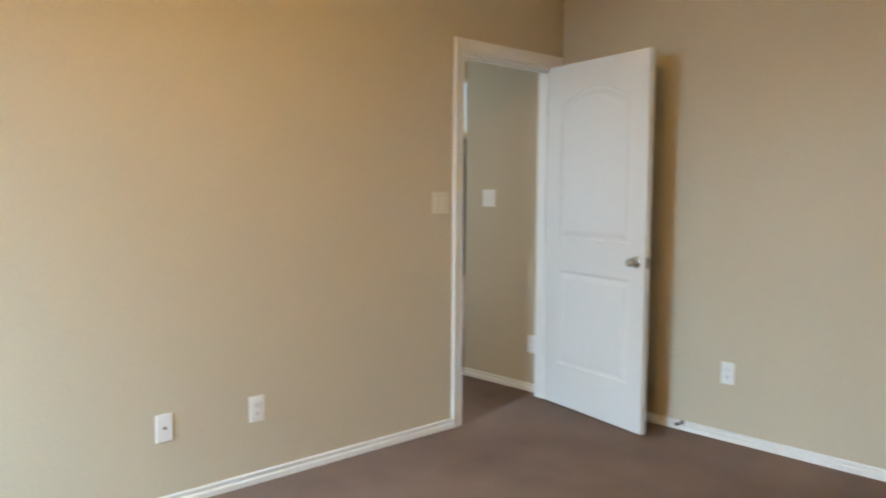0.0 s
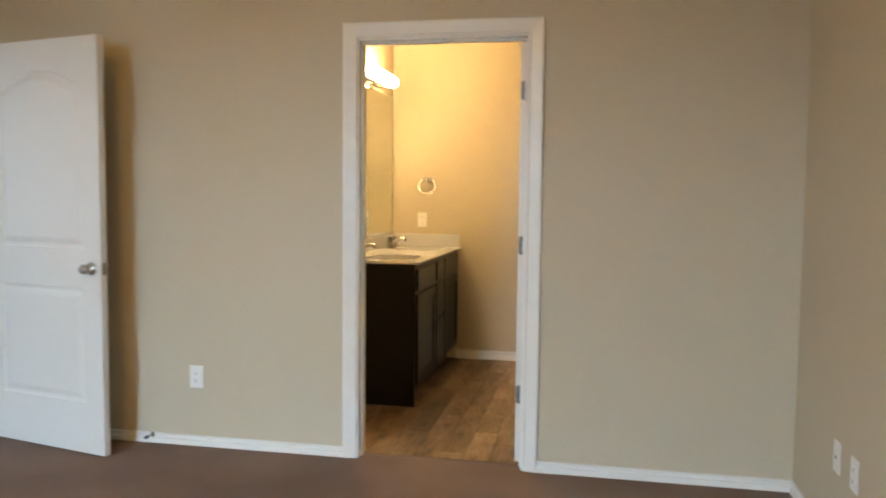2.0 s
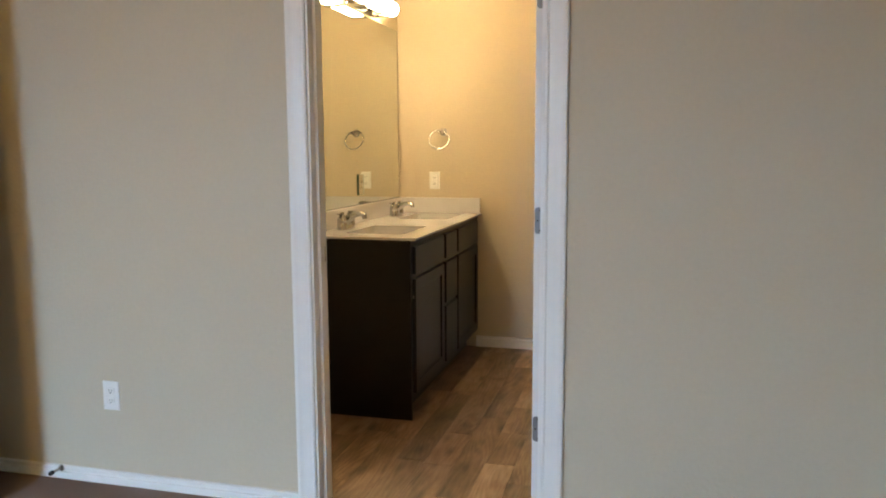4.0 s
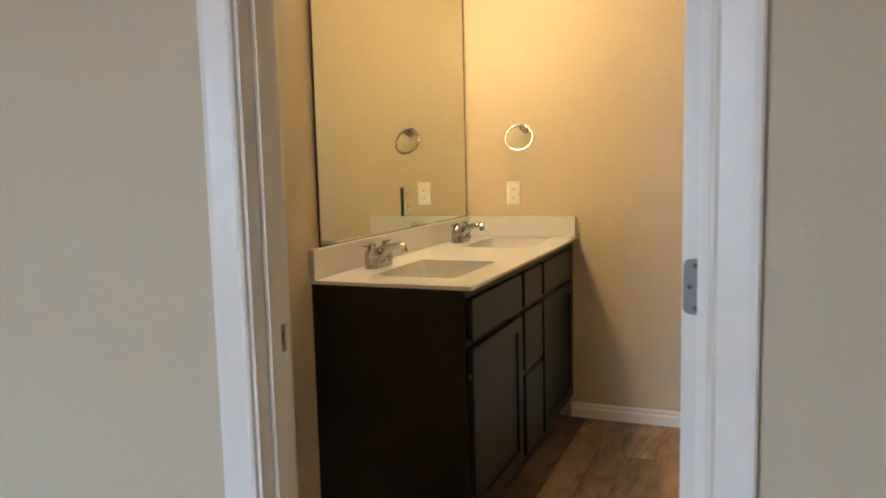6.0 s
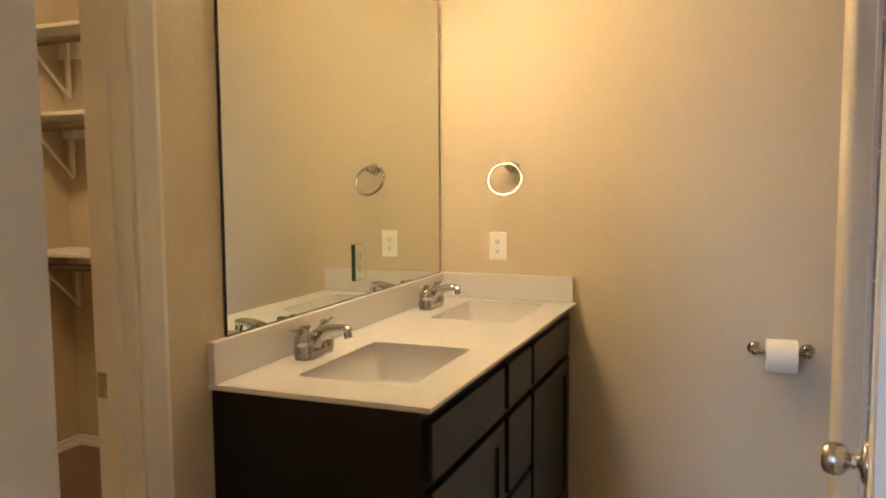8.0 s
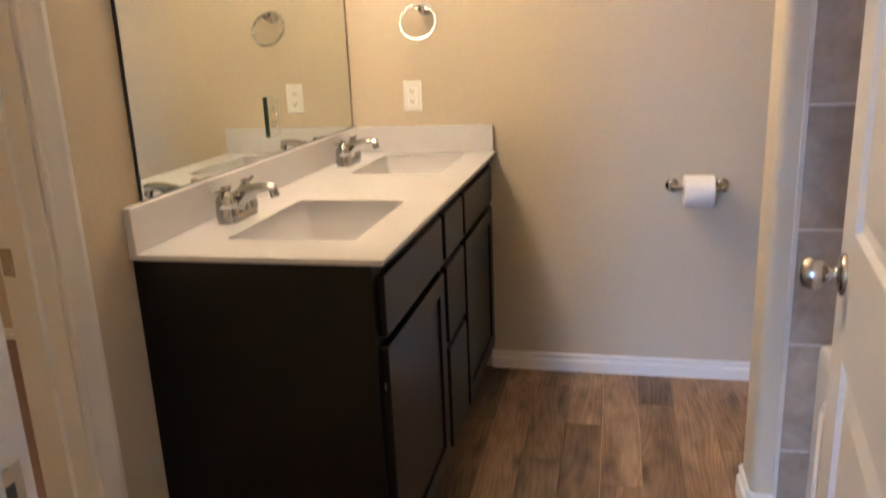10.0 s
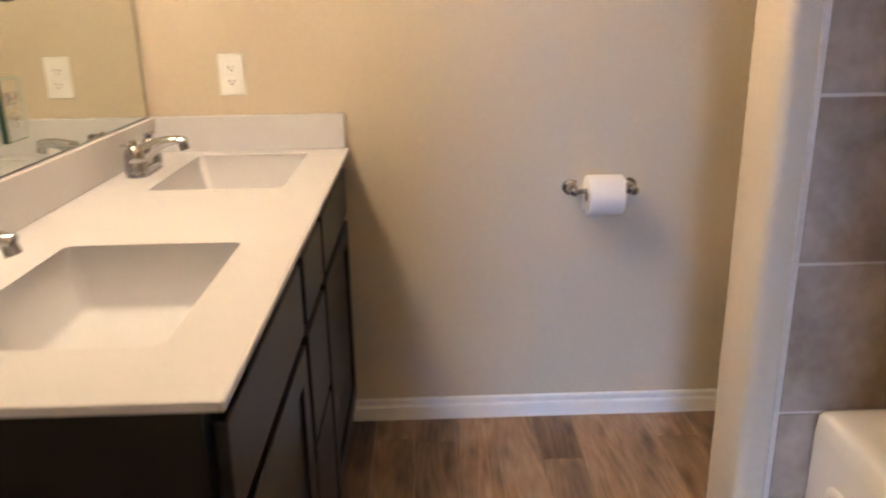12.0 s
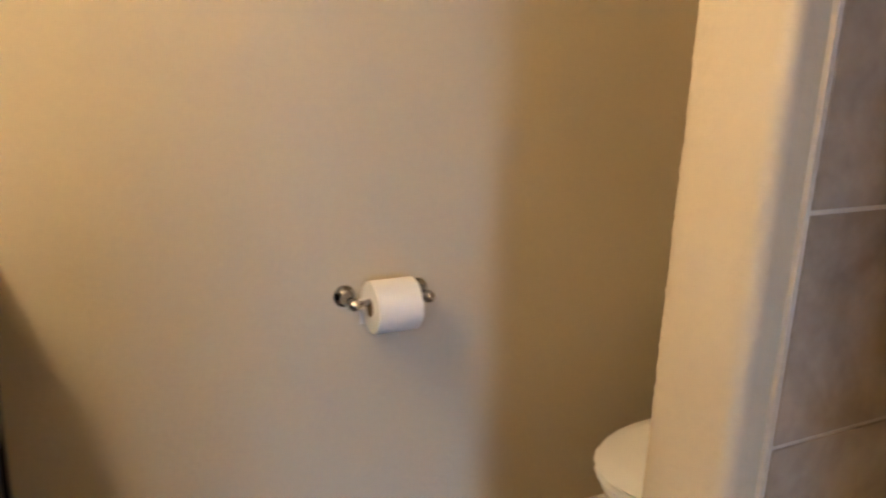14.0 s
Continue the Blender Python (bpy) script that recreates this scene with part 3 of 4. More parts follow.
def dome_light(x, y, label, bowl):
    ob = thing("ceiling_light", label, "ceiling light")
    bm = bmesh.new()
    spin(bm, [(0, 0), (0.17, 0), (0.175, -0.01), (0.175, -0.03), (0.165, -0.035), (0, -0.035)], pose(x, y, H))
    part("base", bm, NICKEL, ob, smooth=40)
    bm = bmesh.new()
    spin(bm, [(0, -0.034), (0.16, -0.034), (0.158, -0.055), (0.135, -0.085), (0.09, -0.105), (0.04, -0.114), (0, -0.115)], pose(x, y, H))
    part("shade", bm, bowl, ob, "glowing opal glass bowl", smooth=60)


# bedroom fixture itself unseen: added for the warm light on the upper walls
dome_light(1.3, 1.3, "round opal glass ceiling light, unseen, inferred above the bedroom", DOME)
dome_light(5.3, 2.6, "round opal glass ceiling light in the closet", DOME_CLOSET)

# ---- vanity ----
VX0, VX1, VY0, VZ = 5.0, BE - 0.002, 0.985, 0.878
vanity = thing("vanity_cabinet", "espresso-stained double vanity with shaker doors and flat drawers", "vanity")
bm = bmesh.new()
box(bm, VX0, VX0 + 0.016, VY0, BN - 0.001, FZ, VZ)
part("side_panel", bm, ESPRESSO, vanity)
part("side_panel", boxes((VX1 - 0.016, VX1, VY0 + 0.019, BN - 0.001, 0.12, VZ)), ESPRESSO, vanity)
part("bottom_panel", boxes((VX0 + 0.016, VX1, VY0 + 0.019, BN - 0.001, 0.10, 0.12)), ESPRESSO, vanity)
part("back_panel", boxes((VX0 + 0.016, VX1 - 0.016, BN - 0.012, BN - 0.001, 0.12, VZ)), ESPRESSO, vanity)
part("toe_kick", boxes((VX0 + 0.016, VX1, VY0 + 0.075, VY0 + 0.09, FZ, 0.10)), ESPRESSO, vanity)
bm = bmesh.new()
for x0, x1 in ((VX0 + 0.016, 5.03), (5.555, 5.615), (5.855, 5.905), (6.43, VX1)):
    box(bm, x0, x1, VY0, VY0 + 0.019, 0.10, VZ)
for x0, x1 in ((5.03, 5.555), (5.615, 5.855), (5.905, 6.43)):
    for z0, z1 in ((0.84, VZ), (0.685, 0.715), (0.10, 0.125)):
        box(bm, x0, x1, VY0, VY0 + 0.019, z0, z1)
box(bm, 5.615, 5.855, VY0, VY0 + 0.019, 0.435, 0.465)
part("face_frame", bm, ESPRESSO, vanity)


def front(name, x0, x1, z0, z1, shaker=False):
    bm = bmesh.new()
    y0, y1 = VY0 - 0.019, VY0 - 0.0005
    if not shaker:
        box(bm, x0, x1, y0, y1, z0, z1, 0.003, 2)
        return part(name, bm, ESPRESSO, vanity)
    w = 0.056
    def rect(i, y):
        return [(x0 + i, y, z0 + i), (x1 - i, y, z0 + i), (x1 - i, y, z1 - i), (x0 + i, y, z1 - i)]
    loft(bm, [rect(0, y1), rect(0, y0 + 0.002), rect(0.002, y0), rect(w - 0.002, y0), rect(w, y0 + 0.002), rect(w, y1), rect(0, y1)], cap=False)
    bmesh.ops.remove_doubles(bm, verts=bm.verts, dist=1e-5)
    ob = part(name, bm, ESPRESSO, vanity)
    part("panel", boxes((x0 + w - 0.004, x1 - w + 0.004, y0 + 0.009, y1 - 0.001, z0 + w - 0.004, z1 - w + 0.004)), ESPRESSO, ob)
    return ob


front("drawer_front", 5.022, 5.57, 0.712, 0.846)
front("door", 5.022, 5.57, 0.12, 0.688, True)
front("drawer_front", 5.61, 5.866, 0.712, 0.846)
front("drawer_front", 5.61, 5.866, 0.46, 0.688)
front("drawer_front", 5.61, 5.866, 0.12, 0.44)
front("drawer_front", 5.898, 6.44, 0.712, 0.846)
front("door", 5.898, 6.44, 0.12, 0.688, True)
for z in (0.2, 0.6):
    bm = bmesh.new()
    box(bm, 5.0185, 5.0222, VY0 - 0.01, VY0 - 0.006, z - 0.009, z + 0.009, 0.001, 1)
    part("hinge_tab", bm, CHROME, vanity, "small bright hinge tab")

# counter with two moulded basins
CZ, CT = 0.891, 0.012
CX0, CY0 = 4.988, 0.957
SINKS = (5.352, 6.218)
SW, SY0, SY1, SD = 0.22, 1.065, 1.375, 0.125


def rounded(cx, cy, hx, hy, r, z, n=6):
    out = []
    for k, (sx, sy) in enumerate(((1, 1), (-1, 1), (-1, -1), (1, -1))):
        for i in range(n + 1):
            a = (k + i / n) * math.pi / 2
            out.append((cx + sx * (hx - r) + r * math.cos(a), cy + sy * (hy - r) + r * math.sin(a), z))
    return out


counter = thing("countertop", "white cultured-marble double vanity top with backsplash", "countertop")
bm = bmesh.new()
cy, hy = (SY0 + SY1) / 2, (SY1 - SY0) / 2
xs = [CX0, SINKS[0] - SW - 0.05, SINKS[0] + SW + 0.05, SINKS[1] - SW - 0.05, SINKS[1] + SW + 0.05, VX1]
ys = [CY0, SY0 - 0.05, SY1 + 0.05, BN - 0.001]
for a in range(5):
    for k in range(3):
        if k == 1 and a in (1, 3):
            cx = SINKS[a // 2]
            loft(bm, [rounded(cx, cy, SW + 0.05, hy + 0.05, 0.0002, CZ), rounded(cx, cy, SW, hy, 0.018, CZ)], cap=False)
        else:
            bm.faces.new([bm.verts.new((x, y, CZ)) for x, y in ((xs[a], ys[k]), (xs[a + 1], ys[k]), (xs[a + 1], ys[k + 1]), (xs[a], ys[k + 1]))])
loft(bm, [[(CX0, CY0, z), (VX1, CY0, z), (VX1, BN - 0.001, z), (CX0, BN - 0.001, z)] for z in (CZ - CT, CZ)], cap=False)
bmesh.ops.remove_doubles(bm, verts=bm.verts, dist=1e-5)
part("slab", bm, MARBLE, counter)
for cx in SINKS:
    bm = bmesh.new()
    cy, hy = (SY0 + SY1) / 2, (SY1 - SY0) / 2
    rings = [rounded(cx, cy, SW, hy, 0.018, CZ), rounded(cx, cy, SW, hy, 0.018, CZ - 0.006), rounded(cx, cy, SW + 0.003, hy + 0.003, 0.02, CZ - 0.0066), rounded(cx, cy, SW, hy, 0.02, CZ - 0.03), rounded(cx, cy - 0.004, SW - 0.016, hy - 0.018, 0.022, CZ - SD * 0.86), rounded(cx, cy - 0.005, SW - 0.03, hy - 0.032, 0.026, CZ - SD * 0.95), rounded(cx, cy - 0.02, 0.03, 0.03, 0.0295, CZ - SD)]
    loft(bm, rings, cap=False)
    bm.faces.new([v for v in bm.verts][-28:])
    basin = part("basin", bm, MARBLE, counter, "rectangular moulded basin", smooth=50)
    bm = bmesh.new()
    spin(bm, [(0, 0.003), (0.012, 0.004), (0.019, 0.004), (0.022, 0.001), (0.0, 0.0)], pose(cx, cy - 0.02, CZ - SD))
    part("drain", bm, CHROME, basin, "chrome drain", smooth=40)
bm = bmesh.new()
box(bm, CX0, VX1, BN - 0.021, BN - 0.001, CZ + 0.0005, 0.994, 0.003, 2)
part("backsplash", bm, MARBLE, counter)
bm = bmesh.new()
box(bm, VX1 - 0.02, VX1, CY0 + 0.008, BN - 0.0215, CZ + 0.0005, 0.994, 0.003, 2)
part("side_splash", bm, MARBLE, counter)
bm = bmesh.new()
box(bm, CX0 - 0.001, VX1, CY0 - 0.002, CY0 + 0.006, CZ - CT - 0.001, CZ + 0.0004, 0.0035, 3)
part("front_edge", bm, MARBLE, counter)


def faucet(cx):
    cy, z = 1.452, CZ
    ob = thing("faucet", "chrome two-handle centerset faucet on the vanity top", "faucet", "vanity faucets", at=pose(cx, cy, z))
    bm = bmesh.new()
    rings = [rounded(0, 0, 0.078, 0.027, 0.026, 0), rounded(0, 0, 0.078, 0.027, 0.026, 0.012), rounded(0, 0, 0.072, 0.022, 0.021, 0.02)]
    loft(bm, rings)
    part("base", bm, CHROME, ob, smooth=40)
    # spout: a swan-low arm that reaches over the basin
    bm = bmesh.new()
    line = [(0.006, 0.012, 0.025, 0.026), (0.003, 0.036, 0.0235, 0.0255), (-0.01, 0.054, 0.022, 0.023), (-0.034, 0.068, 0.02, 0.0185), (-0.064, 0.078, 0.0175, 0.014), (-0.092, 0.081, 0.0155, 0.0115), (-0.112, 0.077, 0.014, 0.0105)]
    rings = []
    for i, (y, h, a, b) in enumerate(line):
        p, q = line[max(0, i - 1)], line[min(len(line) - 1, i + 1)]
        t = Vector((0, q[0] - p[0], q[1] - p[1])).normalized()
        nrm = Vector((0, -t.z, t.y))
        rings.append([Vector((0, y, h)) + Vector((1, 0, 0)) * a * math.cos(k * math.pi / 8) + nrm * b * math.sin(k * math.pi / 8) for k in range(16)])
    loft(bm, rings)
    part("spout", bm, CHROME, ob, smooth=50)
    bm = bmesh.new()
    tube(bm, (0, -0.103, 0.076), (0, -0.109, 0.056), 0.011, 0.012)
    part("aerator", bm, CHROME, ob, smooth=40)
    bm = bmesh.new()
    spin(bm, [(0, 0.06), (0.0035, 0.06), (0.003, 0.074), (0.006, 0.076), (0.0065, 0.08), (0.0045, 0.085), (0, 0.086)], pose(0, 0.018, 0))
    part("lift_rod", bm, CHROME, ob, smooth=50)
    for s in (-1, 1):
        bm = bmesh.new()
        spin(bm, [(0, 0.012), (0.028, 0.012), (0.028, 0.034), (0.026, 0.037), (0.026, 0.04), (0.0275, 0.042), (0.0265, 0.056), (0.0215, 0.069), (0.014, 0.077), (0.0105, 0.08), (0.012, 0.085), (0.0105, 0.091), (0, 0.094)], pose(s * 0.054, 0, 0))
        hd = part("handle", bm, CHROME, ob, smooth=50)
        # a blade that widens and flattens towards its rounded tip
        bm = bmesh.new()
        rings = []
        for u, up, half, thick in ((0.003, 0.084, 0.007, 0.006), (0.018, 0.083, 0.006, 0.0045), (0.034, 0.084, 0.0066, 0.0032), (0.048, 0.0865, 0.0072, 0.0028), (0.056, 0.088, 0.006, 0.0024), (0.059, 0.0885, 0.003, 0.0015)):
            rings.append([(s * (0.054 + u), 0.1 * u + half * math.cos(k * math.pi / 6), up + thick * math.sin(k * math.pi / 6)) for k in range(12)])
        loft(bm, rings)
        part("lever", bm, CHROME, hd, smooth=50)
    return ob


for cx in SINKS:
    faucet(cx - 0.004)

# ---- mirror, with an outlet let into it ----
mirror = thing("mirror", "large frameless wall mirror above the vanity", "mirror")
MX0, MX1, MZ0, MZ1 = 5.06, 6.482, 0.9945, 2.09
bm = bmesh.new()
box(bm, MX0, MX1, BN - 0.0065, BN - 0.0005, MZ0, MZ1)
part("glass", bm, MIRROR, mirror)
part("edge", boxes((MX0 - 0.004, MX0 - 0.0004, BN - 0.0075, BN - 0.0005, MZ0, MZ1)), BLACK, mirror, "dark mirror edge")
part("edge", boxes((MX1 + 0.0004, MX1 + 0.004, BN - 0.0075, BN - 0.0005, MZ0, MZ1)), DULL, mirror, "dark mirror edge")
part("edge", boxes((MX0 - 0.004, MX1, BN - 0.0085, BN - 0.0068, MZ0 - 0.0004, MZ0 + 0.0024)), BLACK, mirror, "dark worn lower edge")
mo = plate("outlet", "duplex outlet with a mirrored glass cover set into the mirror", "outlet", "", pose(5.757, BN - 0.007, 1.11), material=MIRRORPLATE)
part("glass_edge", boxes((-0.0384, -0.0362, -0.0062, 0.0, -0.06, 0.06)), GREENEDGE, mo, "dark green glass edge")
for x0, x1, z0, z1 in ((0.0362, 0.0377, -0.06, 0.06), (-0.0362, 0.0362, 0.0582, 0.0597), (-0.0362, 0.0362, -0.0597, -0.0582)):
    part("glass_edge", boxes((x0, x1, -0.0085, 0.0, z0, z1)), PALEEDGE, mo, "pale bevelled glass edge")

# ---- vanity light ----
LX0, LX1, LY, LZ = 5.46, 6.085, 1.412, 2.15
vl = thing("vanity_light", "chrome bar light with a long glowing glass tube above the mirror", "wall light")
bm = bmesh.new()
box(bm, LX0 + 0.1, LX1 - 0.1, BN - 0.021, BN - 0.001, LZ - 0.052, LZ + 0.06, 0.005, 2)
part("back_plate", bm, CHROME, vl)
bm = bmesh.new()
box(bm, LX0 + 0.05, LX1 - 0.05, BN - 0.06, BN - 0.0215, LZ - 0.03, LZ - 0.005, 0.004, 2)
part("bar", bm, CHROME, vl)
for x in (LX0 + 0.12, LX1 - 0.12):
    bm = bmesh.new()
    box(bm, x - 0.012, x + 0.012, LY - 0.006, BN - 0.0212, LZ - 0.058, LZ - 0.044, 0.004, 2)
    part("arm", bm, CHROME, vl, smooth=40)
bm = bmesh.new()
TUBE = 0.043
for x in (LX0 + 0.12, LX1 - 0.12):
    band = bmesh.new()
    spin(band, [(TUBE + 0.001, -0.008), (TUBE + 0.003, -0.008), (TUBE + 0.003, 0.008), (TUBE + 0.001, 0.008)], pose(x, LY, LZ, 0, 90, 0))
    part("clip_band", band, CHROME, vl, smooth=40)
prof = [(TUBE * math.sin(a * math.pi / 12), TUBE * (1 - math.cos(a * math.pi / 12))) for a in range(7)]
prof += [(r, LX1 - LX0 - h) for r, h in reversed(prof)]
spin(bm, prof, pose(LX0, LY, LZ, 0, 90, 0) @ Matrix.Translation((0, 0, 0.001)))
part("glass_tube", bm, LAMPGLASS, vl, "glowing opal glass tube", smooth=60)

# ---- towel ring ----
tr = thing("towel_ring", "chrome towel ring on the bathroom wall", "towel ring", at=pose(BE, 1.214, 1.427, 0, 0, -90))
bm = bmesh.new()
spin(bm, [(0, 0), (0.026, 0), (0.026, 0.005), (0.02, 0.01), (0.013, 0.016), (0.011, 0.036), (0.014, 0.044), (0.016, 0.054), (0.012, 0.062), (0, 0.064)], pose(0, 0, 0, 90, 0, 0))
part("post", bm, CHROME, tr, smooth=50)
bm = bmesh.new()
tube(bm, (-0.024, -0.052, 0), (0.024, -0.052, 0), 0.006)
part("pivot", bm, CHROME, tr, smooth=40)
bm = bmesh.new()
R, r = 0.067, 0.0052
swing = Euler((0, radians(11), 0)).to_matrix() @ Euler((radians(-24), 0, 0)).to_matrix()
rings = []
for k in range(49):
    a = 2 * math.pi * k / 48
    c = Vector((R * math.sin(a), 0, R * math.cos(a) - R))
    out = Vector((math.sin(a), 0, math.cos(a)))
    rings.append([Vector((0, -0.052, 0.013)) + swing @ (c + out * r * math.cos(b * math.pi / 5) + Vector((0, 1, 0)) * r * math.sin(b * math.pi / 5)) for b in range(10)])
loft(bm, rings, cap=False)
part("ring", bm, CHROME, tr, smooth=60)

# ---- paper holder ----
TPY, TPZ = 0.208, 0.757
tp = thing("toilet_paper_holder", "chrome two-post paper holder on the bathroom wall", "paper holder", at=pose(BE, TPY, TPZ, 0, 0, -90))
for s in (-1, 1):
    bm = bmesh.new()
    spin(bm, [(0, 0), (0.025, 0), (0.025, 0.005), (0.019, 0.009), (0.012, 0.014), (0.0095, 0.045), (0.012, 0.056), (0.015, 0.066), (0.013, 0.076), (0.006, 0.082), (0, 0.083)], pose(s * 0.088, 0, 0, 90, 0, 0))
    part("post", bm, CHROME, tp, smooth=50)
bm = bmesh.new()
tube(bm, (-0.09, -0.066, 0), (0.09, -0.066, 0), 0.0075)
part("roller", bm, CHROME, tp, smooth=40)
roll = thing("toilet_paper_roll", "white toilet paper roll hanging on the holder", "toilet paper", at=pose(BE - 0.066, TPY, TPZ - 0.011, 0, 0, -90))
bm = bmesh.new()
spin(bm, [(0.02, -0.052), (0.057, -0.052), (0.059, -0.05), (0.059, 0.05), (0.057, 0.052), (0.02, 0.052), (0.02, -0.052)], pose(0, 0, 0, 0, 90, 0), 40)
part("paper", bm, PAPER, roll, smooth=40)
bm = bmesh.new()
spin(bm, [(0.0175, -0.0525), (0.0202, -0.0525), (0.0202, 0.0525), (0.0175, 0.0525), (0.0175, -0.0525)], pose(0, 0, 0, 0, 90, 0), 28)
part("core", bm, CARD, roll, "brown card core", smooth=40)
bm = bmesh.new()
loft(bm, [[(x, 0.0585, 0.01), (x, 0.06, 0.0), (x, 0.0595, -0.03), (x, 0.0585, -0.058), (x, 0.0578, -0.058), (x, 0.0585, -0.03), (x, 0.059, 0.0)] for x in (-0.051, 0.051)])
part("loose_sheet", bm, PAPER, roll, smooth=60)

# ---- bath tub ----
TX0, TX1, TY0, TY1, TZ = 4.13, 5.56, BS + 0.012, -0.012, 0.53
tub = thing("bathtub", "white acrylic alcove tub with a panelled apron", "bathtub")
bm = bmesh.new()
cx, cy, hx, hy = (TX0 + TX1) / 2, (TY0 + TY1) / 2, (TX1 - TX0) / 2, (TY1 - TY0) / 2
rings = [rounded(cx, cy, hx, hy, 0.004, FZ), rounded(cx, cy, hx, hy, 0.006, TZ - 0.05), rounded(cx, cy, hx, hy, 0.014, TZ - 0.012), rounded(cx, cy, hx - 0.006, hy - 0.006, 0.014, TZ - 0.003), rounded(cx, cy, hx - 0.016, hy - 0.016, 0.02, TZ), rounded(cx, cy, hx - 0.06, hy - 0.055, 0.12, TZ), rounded(cx, cy, hx - 0.075, hy - 0.07, 0.13, TZ - 0.012), rounded(cx, cy, hx - 0.10, hy - 0.095, 0.14, TZ - 0.2), rounded(cx, cy, hx - 0.15, hy - 0.13, 0.15, TZ - 0.38), rounded(cx, cy, hx - 0.22, hy - 0.18, 0.12, TZ - 0.41)]
loft(bm, rings)
part("shell", bm, ACRYLIC, tub, smooth=50)
bm = bmesh.new()
loops = []
for inset, dy in ((0.0, -0.001), (0.008, 0.006), (0.02, 0.006), (0.03, -0.001)):
    loops.append([(x, TY1 + dy, z) for x, _, z in [(p[0], 0, p[1]) for p in [(q[0], q[1]) for q in rounded(cx, 0.235, hx - 0.06 - inset, 0.185 - inset, 0.05, 0)]]])
loft(bm, loops, cap=False)
part("apron_moulding", bm, ACRYLIC, tub, smooth=50)
part("caulk", boxes((TX0, TX1, TY1 + 0.0005, TY1 + 0.01, FZ, 0.0)), TRIM, tub, "white caulk strip")

# ---- toilet ----
TCX = 6.135
toilet = thing("toilet", "white two-piece toilet with its lid closed", "toilet", at=pose(TCX, BS - 0.045, FZ) @ Matrix.Diagonal((1, 0.93, 0.965, 1)))


def egg(w, y0, y1, z, n=28, blunt=0.62):
    """An elongated outline from the back y0 to the front y1."""
    out = []
    for k in range(n):
        a = 2 * math.pi * k / n
        s, c = math.sin(a), math.cos(a)
        y = y0 + (y1 - y0) * (0.42 + (0.58 * s if s > 0 else 0.42 * s))
        out.append((w * (abs(c) ** (0.85 if s > 0 else blunt)) * (1 if c > 0 else -1), y, z))
    return out


bm = bmesh.new()
loft(bm, [egg(0.11, 0.14, 0.56, 0.0), egg(0.105, 0.14, 0.55, 0.06), egg(0.10, 0.14, 0.53, 0.16), egg(0.13, 0.14, 0.6, 0.26), egg(0.175, 0.15, 0.675, 0.34), egg(0.185, 0.15, 0.695, 0.375), egg(0.18, 0.155, 0.69, 0.385)])
part("bowl", bm, CERAMIC, toilet, smooth=60)
bm = bmesh.new()
loft(bm, [egg(0.182, 0.2, 0.70, 0.388), egg(0.187, 0.2, 0.706, 0.396), egg(0.183, 0.2, 0.70, 0.406)])
part("seat", bm, PLASTIC, toilet, smooth=60)
bm = bmesh.new()
loft(bm, [egg(0.184, 0.2, 0.703, 0.4125), egg(0.189, 0.2, 0.71, 0.42), egg(0.182, 0.205, 0.70, 0.433), egg(0.15, 0.22, 0.65, 0.439), egg(0.06, 0.3, 0.5, 0.441)])
part("lid", bm, PLASTIC, toilet, smooth=60)
bm = bmesh.new()
loft(bm, [rounded(0, 0.142, 0.19, 0.09, 0.03, 0.385), rounded(0, 0.142, 0.215, 0.094, 0.03, 0.74)])
tank = part("tank", bm, CERAMIC, toilet, smooth=50)
bm = bmesh.new()
loft(bm, [rounded(0, 0.15, 0.225, 0.103, 0.03, 0.741), rounded(0, 0.15, 0.225, 0.103, 0.03, 0.765), rounded(0, 0.15, 0.215, 0.094, 0.03, 0.776)])
part("tank_lid", bm, CERAMIC, toilet, smooth=50)
bm = bmesh.new()
tube(bm, (-0.15, 0.23, 0.69), (-0.15, 0.247, 0.69), 0.014)
box(bm, -0.155, -0.085, 0.244, 0.254, 0.683, 0.697, 0.003, 2)
part("flush_lever", bm, CHROME, toilet, "chrome flush lever", smooth=40)

# ---- closet shelves ----
for z in (2.09, 1.69, 1.03):
    sh = thing("closet_shelf", "white closet shelf with a hanging rod below", "shelf", "closet shelves")
    y0, y1 = 2.3, CN - 0.001
    bm = bmesh.new()
    box(bm, BE - 0.31, BE - 0.001, y0, y1, z, z + 0.02, 0.003, 1)
    part("board", bm, TRIM, sh)
    part("cleat", boxes((BE - 0.02, BE - 0.001, y0, y1, z - 0.085, z - 0.001)), TRIM, sh)
    bm = bmesh.new()
    tube(bm, (BE - 0.27, y0, z - 0.05), (BE - 0.27, y1, z - 0.05), 0.017)
    part("rod", bm, RODWOOD, sh, "dark wooden hanging rod", smooth=40)
    for y in (2.45, 3.02, 3.53):
        bm = bmesh.new()
        box(bm, BE - 0.29, BE - 0.022, y - 0.006, y + 0.006, z - 0.014, z - 0.001)
        box(bm, BE - 0.036, BE - 0.0205, y - 0.01, y + 0.01, z - 0.28, z - 0.015)
        loft(bm, [[(BE - 0.29 + 0.005, y + a, z - 0.014 + b), (BE - 0.028, y + a, z - 0.27 + b)] [::1] + [(BE - 0.028, y + a, z - 0.285 + b), (BE - 0.3 + 0.005, y + a, z - 0.022 + b)] for a, b in ((-0.005, 0), (0.005, 0))])
        part("bracket", bm, TRIM, sh, "white metal shelf bracket")

# ---- tiles on the tub walls ----
TH_, GAP = 0.305, 0.006


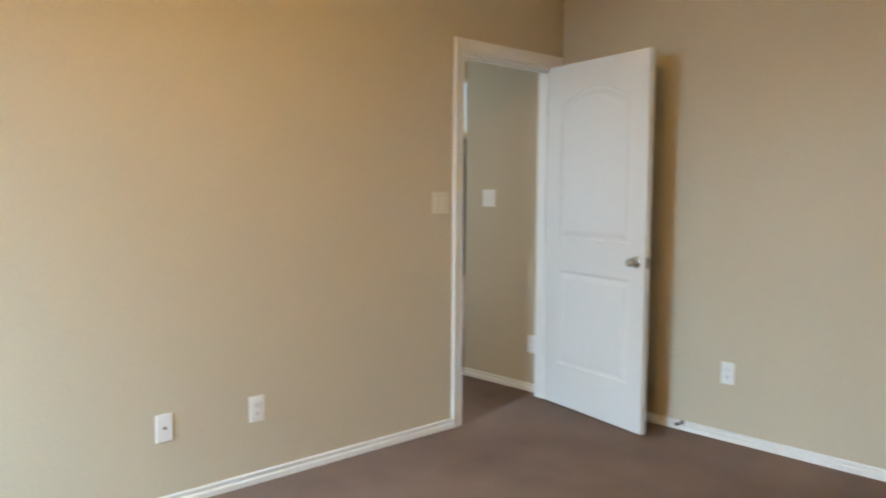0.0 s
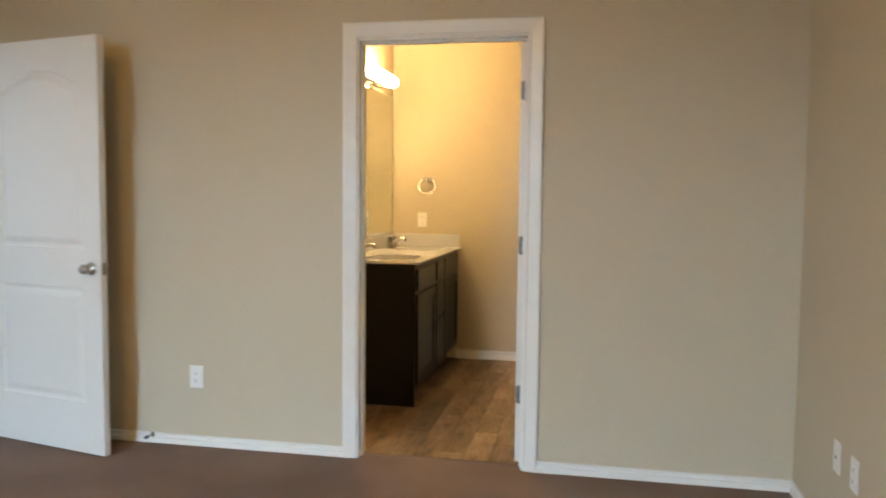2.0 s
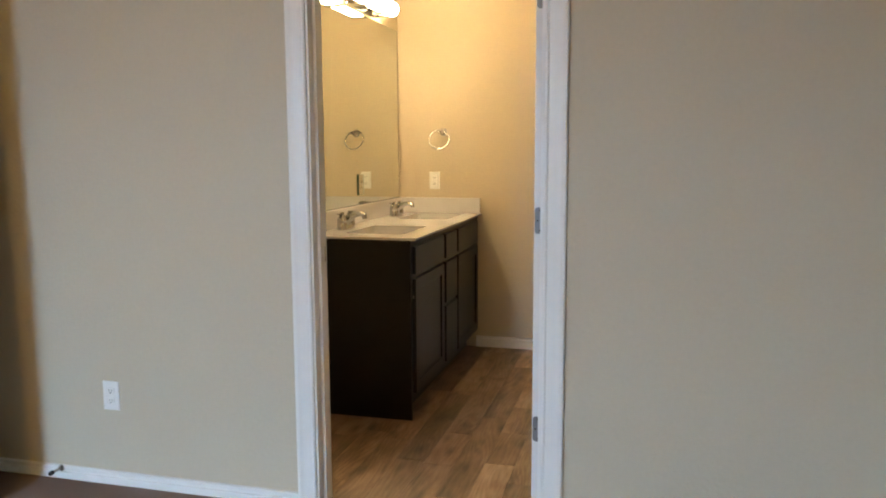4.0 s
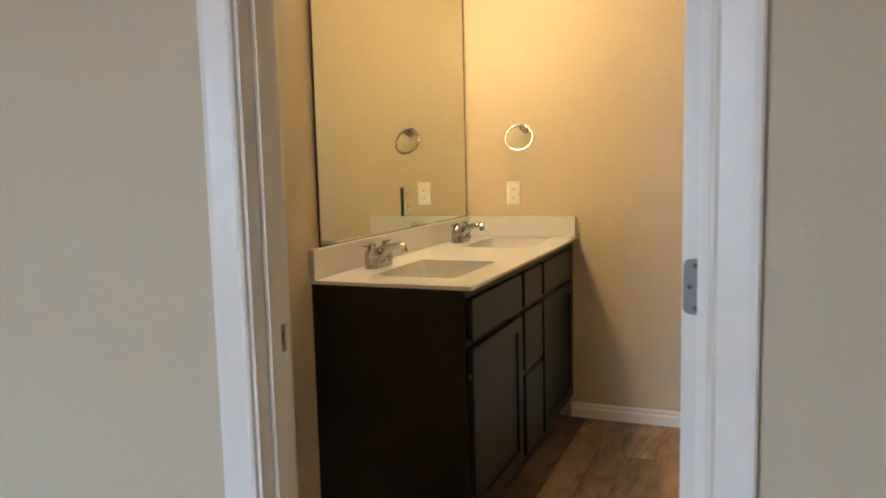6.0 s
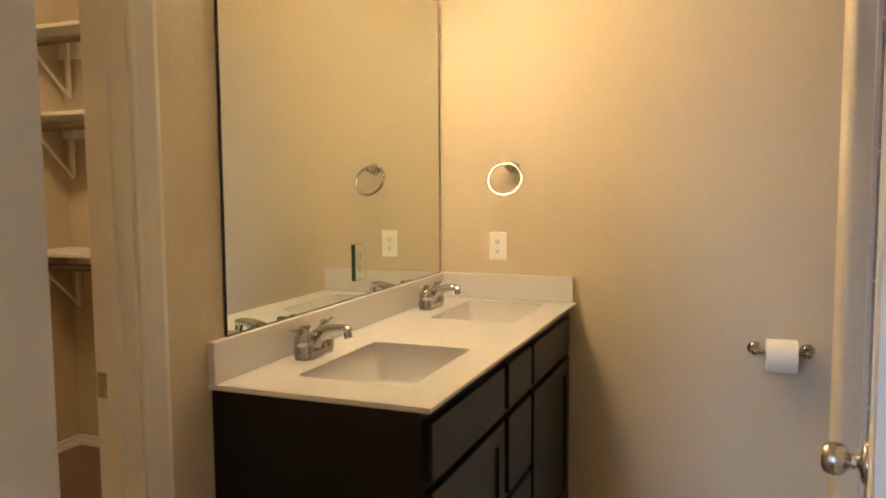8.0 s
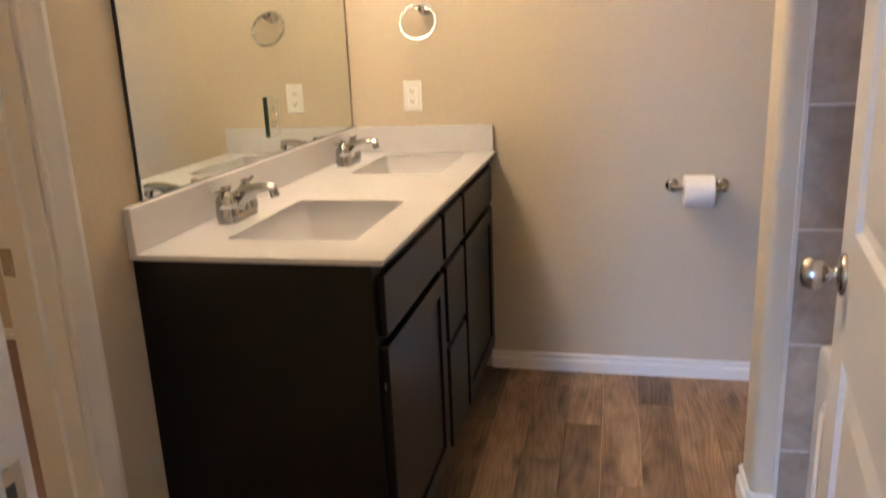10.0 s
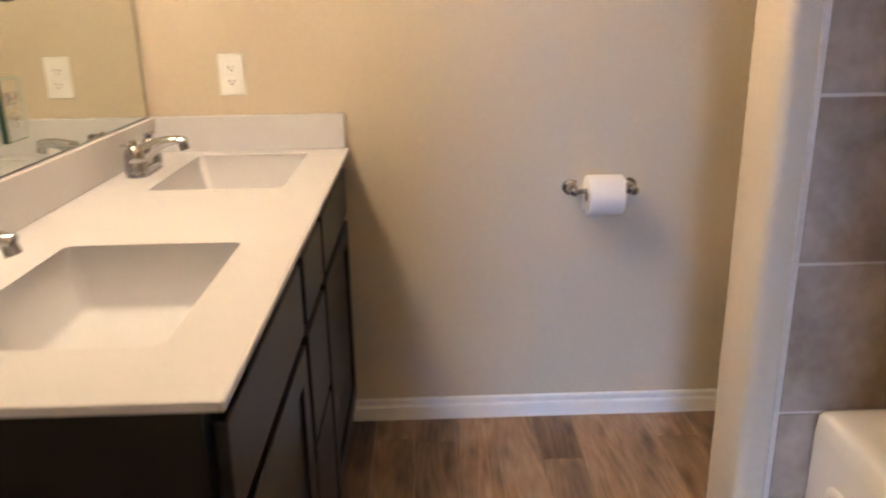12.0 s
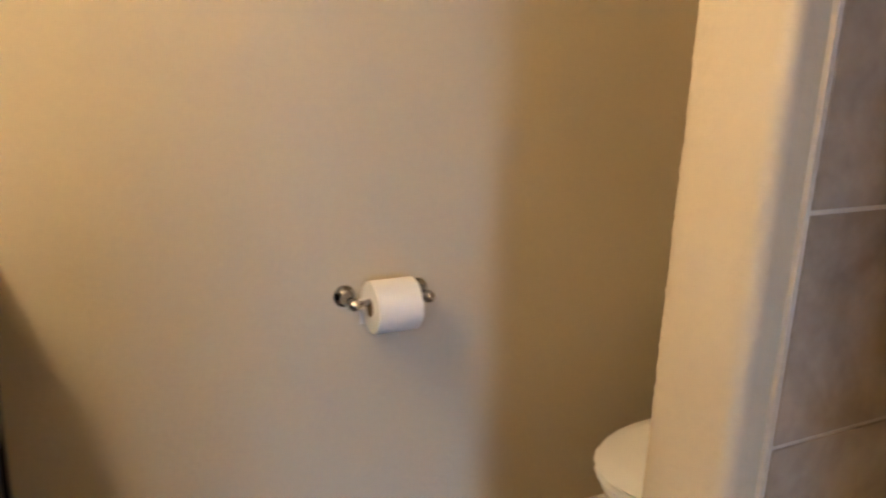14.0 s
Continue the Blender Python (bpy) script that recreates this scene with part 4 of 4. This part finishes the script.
def tile_wall(name, along, plane, out, c_start, c_end, c_step, z_start, z_end, label):
    """Grout bed and glazed tiles laid in straight rows; the tiles stand proud of the joints."""
    sgn = 1 if c_end > c_start else -1
    lo, hi = min(c_start, c_end), max(c_start, c_end)
    f = (lambda a, b, d0, d1, z0, z1: (a, b, *sorted((plane + out * d0, plane + out * d1)), z0, z1)) if along == "x" else (lambda a, b, d0, d1, z0, z1: (*sorted((plane + out * d0, plane + out * d1)), a, b, z0, z1))
    bed = structure(name, boxes(f(lo, hi, 0.0005, 0.006, FZ, z_end)), GROUT, label, "tile")
    shapes = {}
    z = z_start
    while z < z_end - 0.02:
        z0, z1 = max(z, FZ), min(z + TH_, z_end)
        c = c_start
        while (c_end - c) * sgn > 0.02:
            d = c + sgn * min(c_step, abs(c_end - c))
            a, b = min(c, d) + GAP / 2, max(c, d) - GAP / 2
            key = (round(b - a, 3), round(z1 - z0, 3))
            if key not in shapes:
                bm = bmesh.new()
                hw, hz = (b - a) / 2, (z1 - z0 - GAP) / 2
                box(bm, *((-hw, hw, -0.0025, 0.0025) if along == "x" else (-0.0025, 0.0025, -hw, hw)), -hz, hz, 0.0012, 1)
                shapes[key] = finish(bm, "tile", TILE)
            t = new("tile", shapes[key])
            p = plane + out * 0.0062
            t.location = ((a + b) / 2, p, (z0 + z1) / 2) if along == "x" else (p, (a + b) / 2, (z0 + z1) / 2)
            t.parent = bed
            c = d
        z += TH_
    return bed


tile_wall("tile_partition", "y", PX0, -1, 0.062, BS + 0.009, 0.305, -0.091, 2.2, "clouded grey-brown stone-look tiles on the partition")
tile_wall("tile_south", "x", BS, 1, PX0 - 0.009, E + 0.125, 0.305, -0.091, 2.2, "clouded grey-brown stone-look tiles behind the tub")
tile_wall("tile_west", "y", E + 0.115, 1, BS + 0.009, 0.06, 0.305, -0.091, 2.2, "clouded grey-brown stone-look tiles at the tub end")
# pale edge strip where the tiles meet the painted corner
bm = boxes((PX0 - 0.0085, PX0 - 0.0004, 0.0622, 0.0705, FZ, 2.2))
structure("tile_edge", bm, GROUT, "pale caulk line along the tile edge", "trim")

# ---- vinyl planks ----
PL, PW = 0.92, 0.127
shapes = {}
rnd = random.Random(4)
y = 0.152 - 8 * PW
while y < 1.64:
    x = 4.062 - rnd.uniform(0.0, PL)
    y0, y1 = max(y, BS), min(y + PW, 1.597)
    while x < BE:
        length = PL * rnd.choice((0.4, 0.6, 0.8, 1.0, 1.0))
        x0, x1 = max(x, 4.062), min(x + length, BE)
        if x1 - x0 > 0.02 and y1 - y0 > 0.02:
            key = (round(x1 - x0, 3), round(y1 - y0, 3))
            if key not in shapes:
                bm = bmesh.new()
                hx, hy = (x1 - x0) / 2 - 0.0004, (y1 - y0) / 2 - 0.0004
                box(bm, -hx, hx, -hy, hy, -0.004, 0.0, 0.0008, 1)
                shapes[key] = finish(bm, "plank", VINYL)
            p = new("plank", shapes[key])
            p.location = ((x0 + x1) / 2, (y0 + y1) / 2, FZ)
            p.parent = bath_floor
        x += length
    y += PW
# carpet edge strip in the bathroom doorway
bm = bmesh.new()
box(bm, 4.05, 4.075, TD0 + 0.005, TD1 - 0.005, FZ - 0.002, 0.005, 0.003, 2)
structure("threshold", bm, CARPET, "tucked carpet edge in the bathroom doorway", "trim")
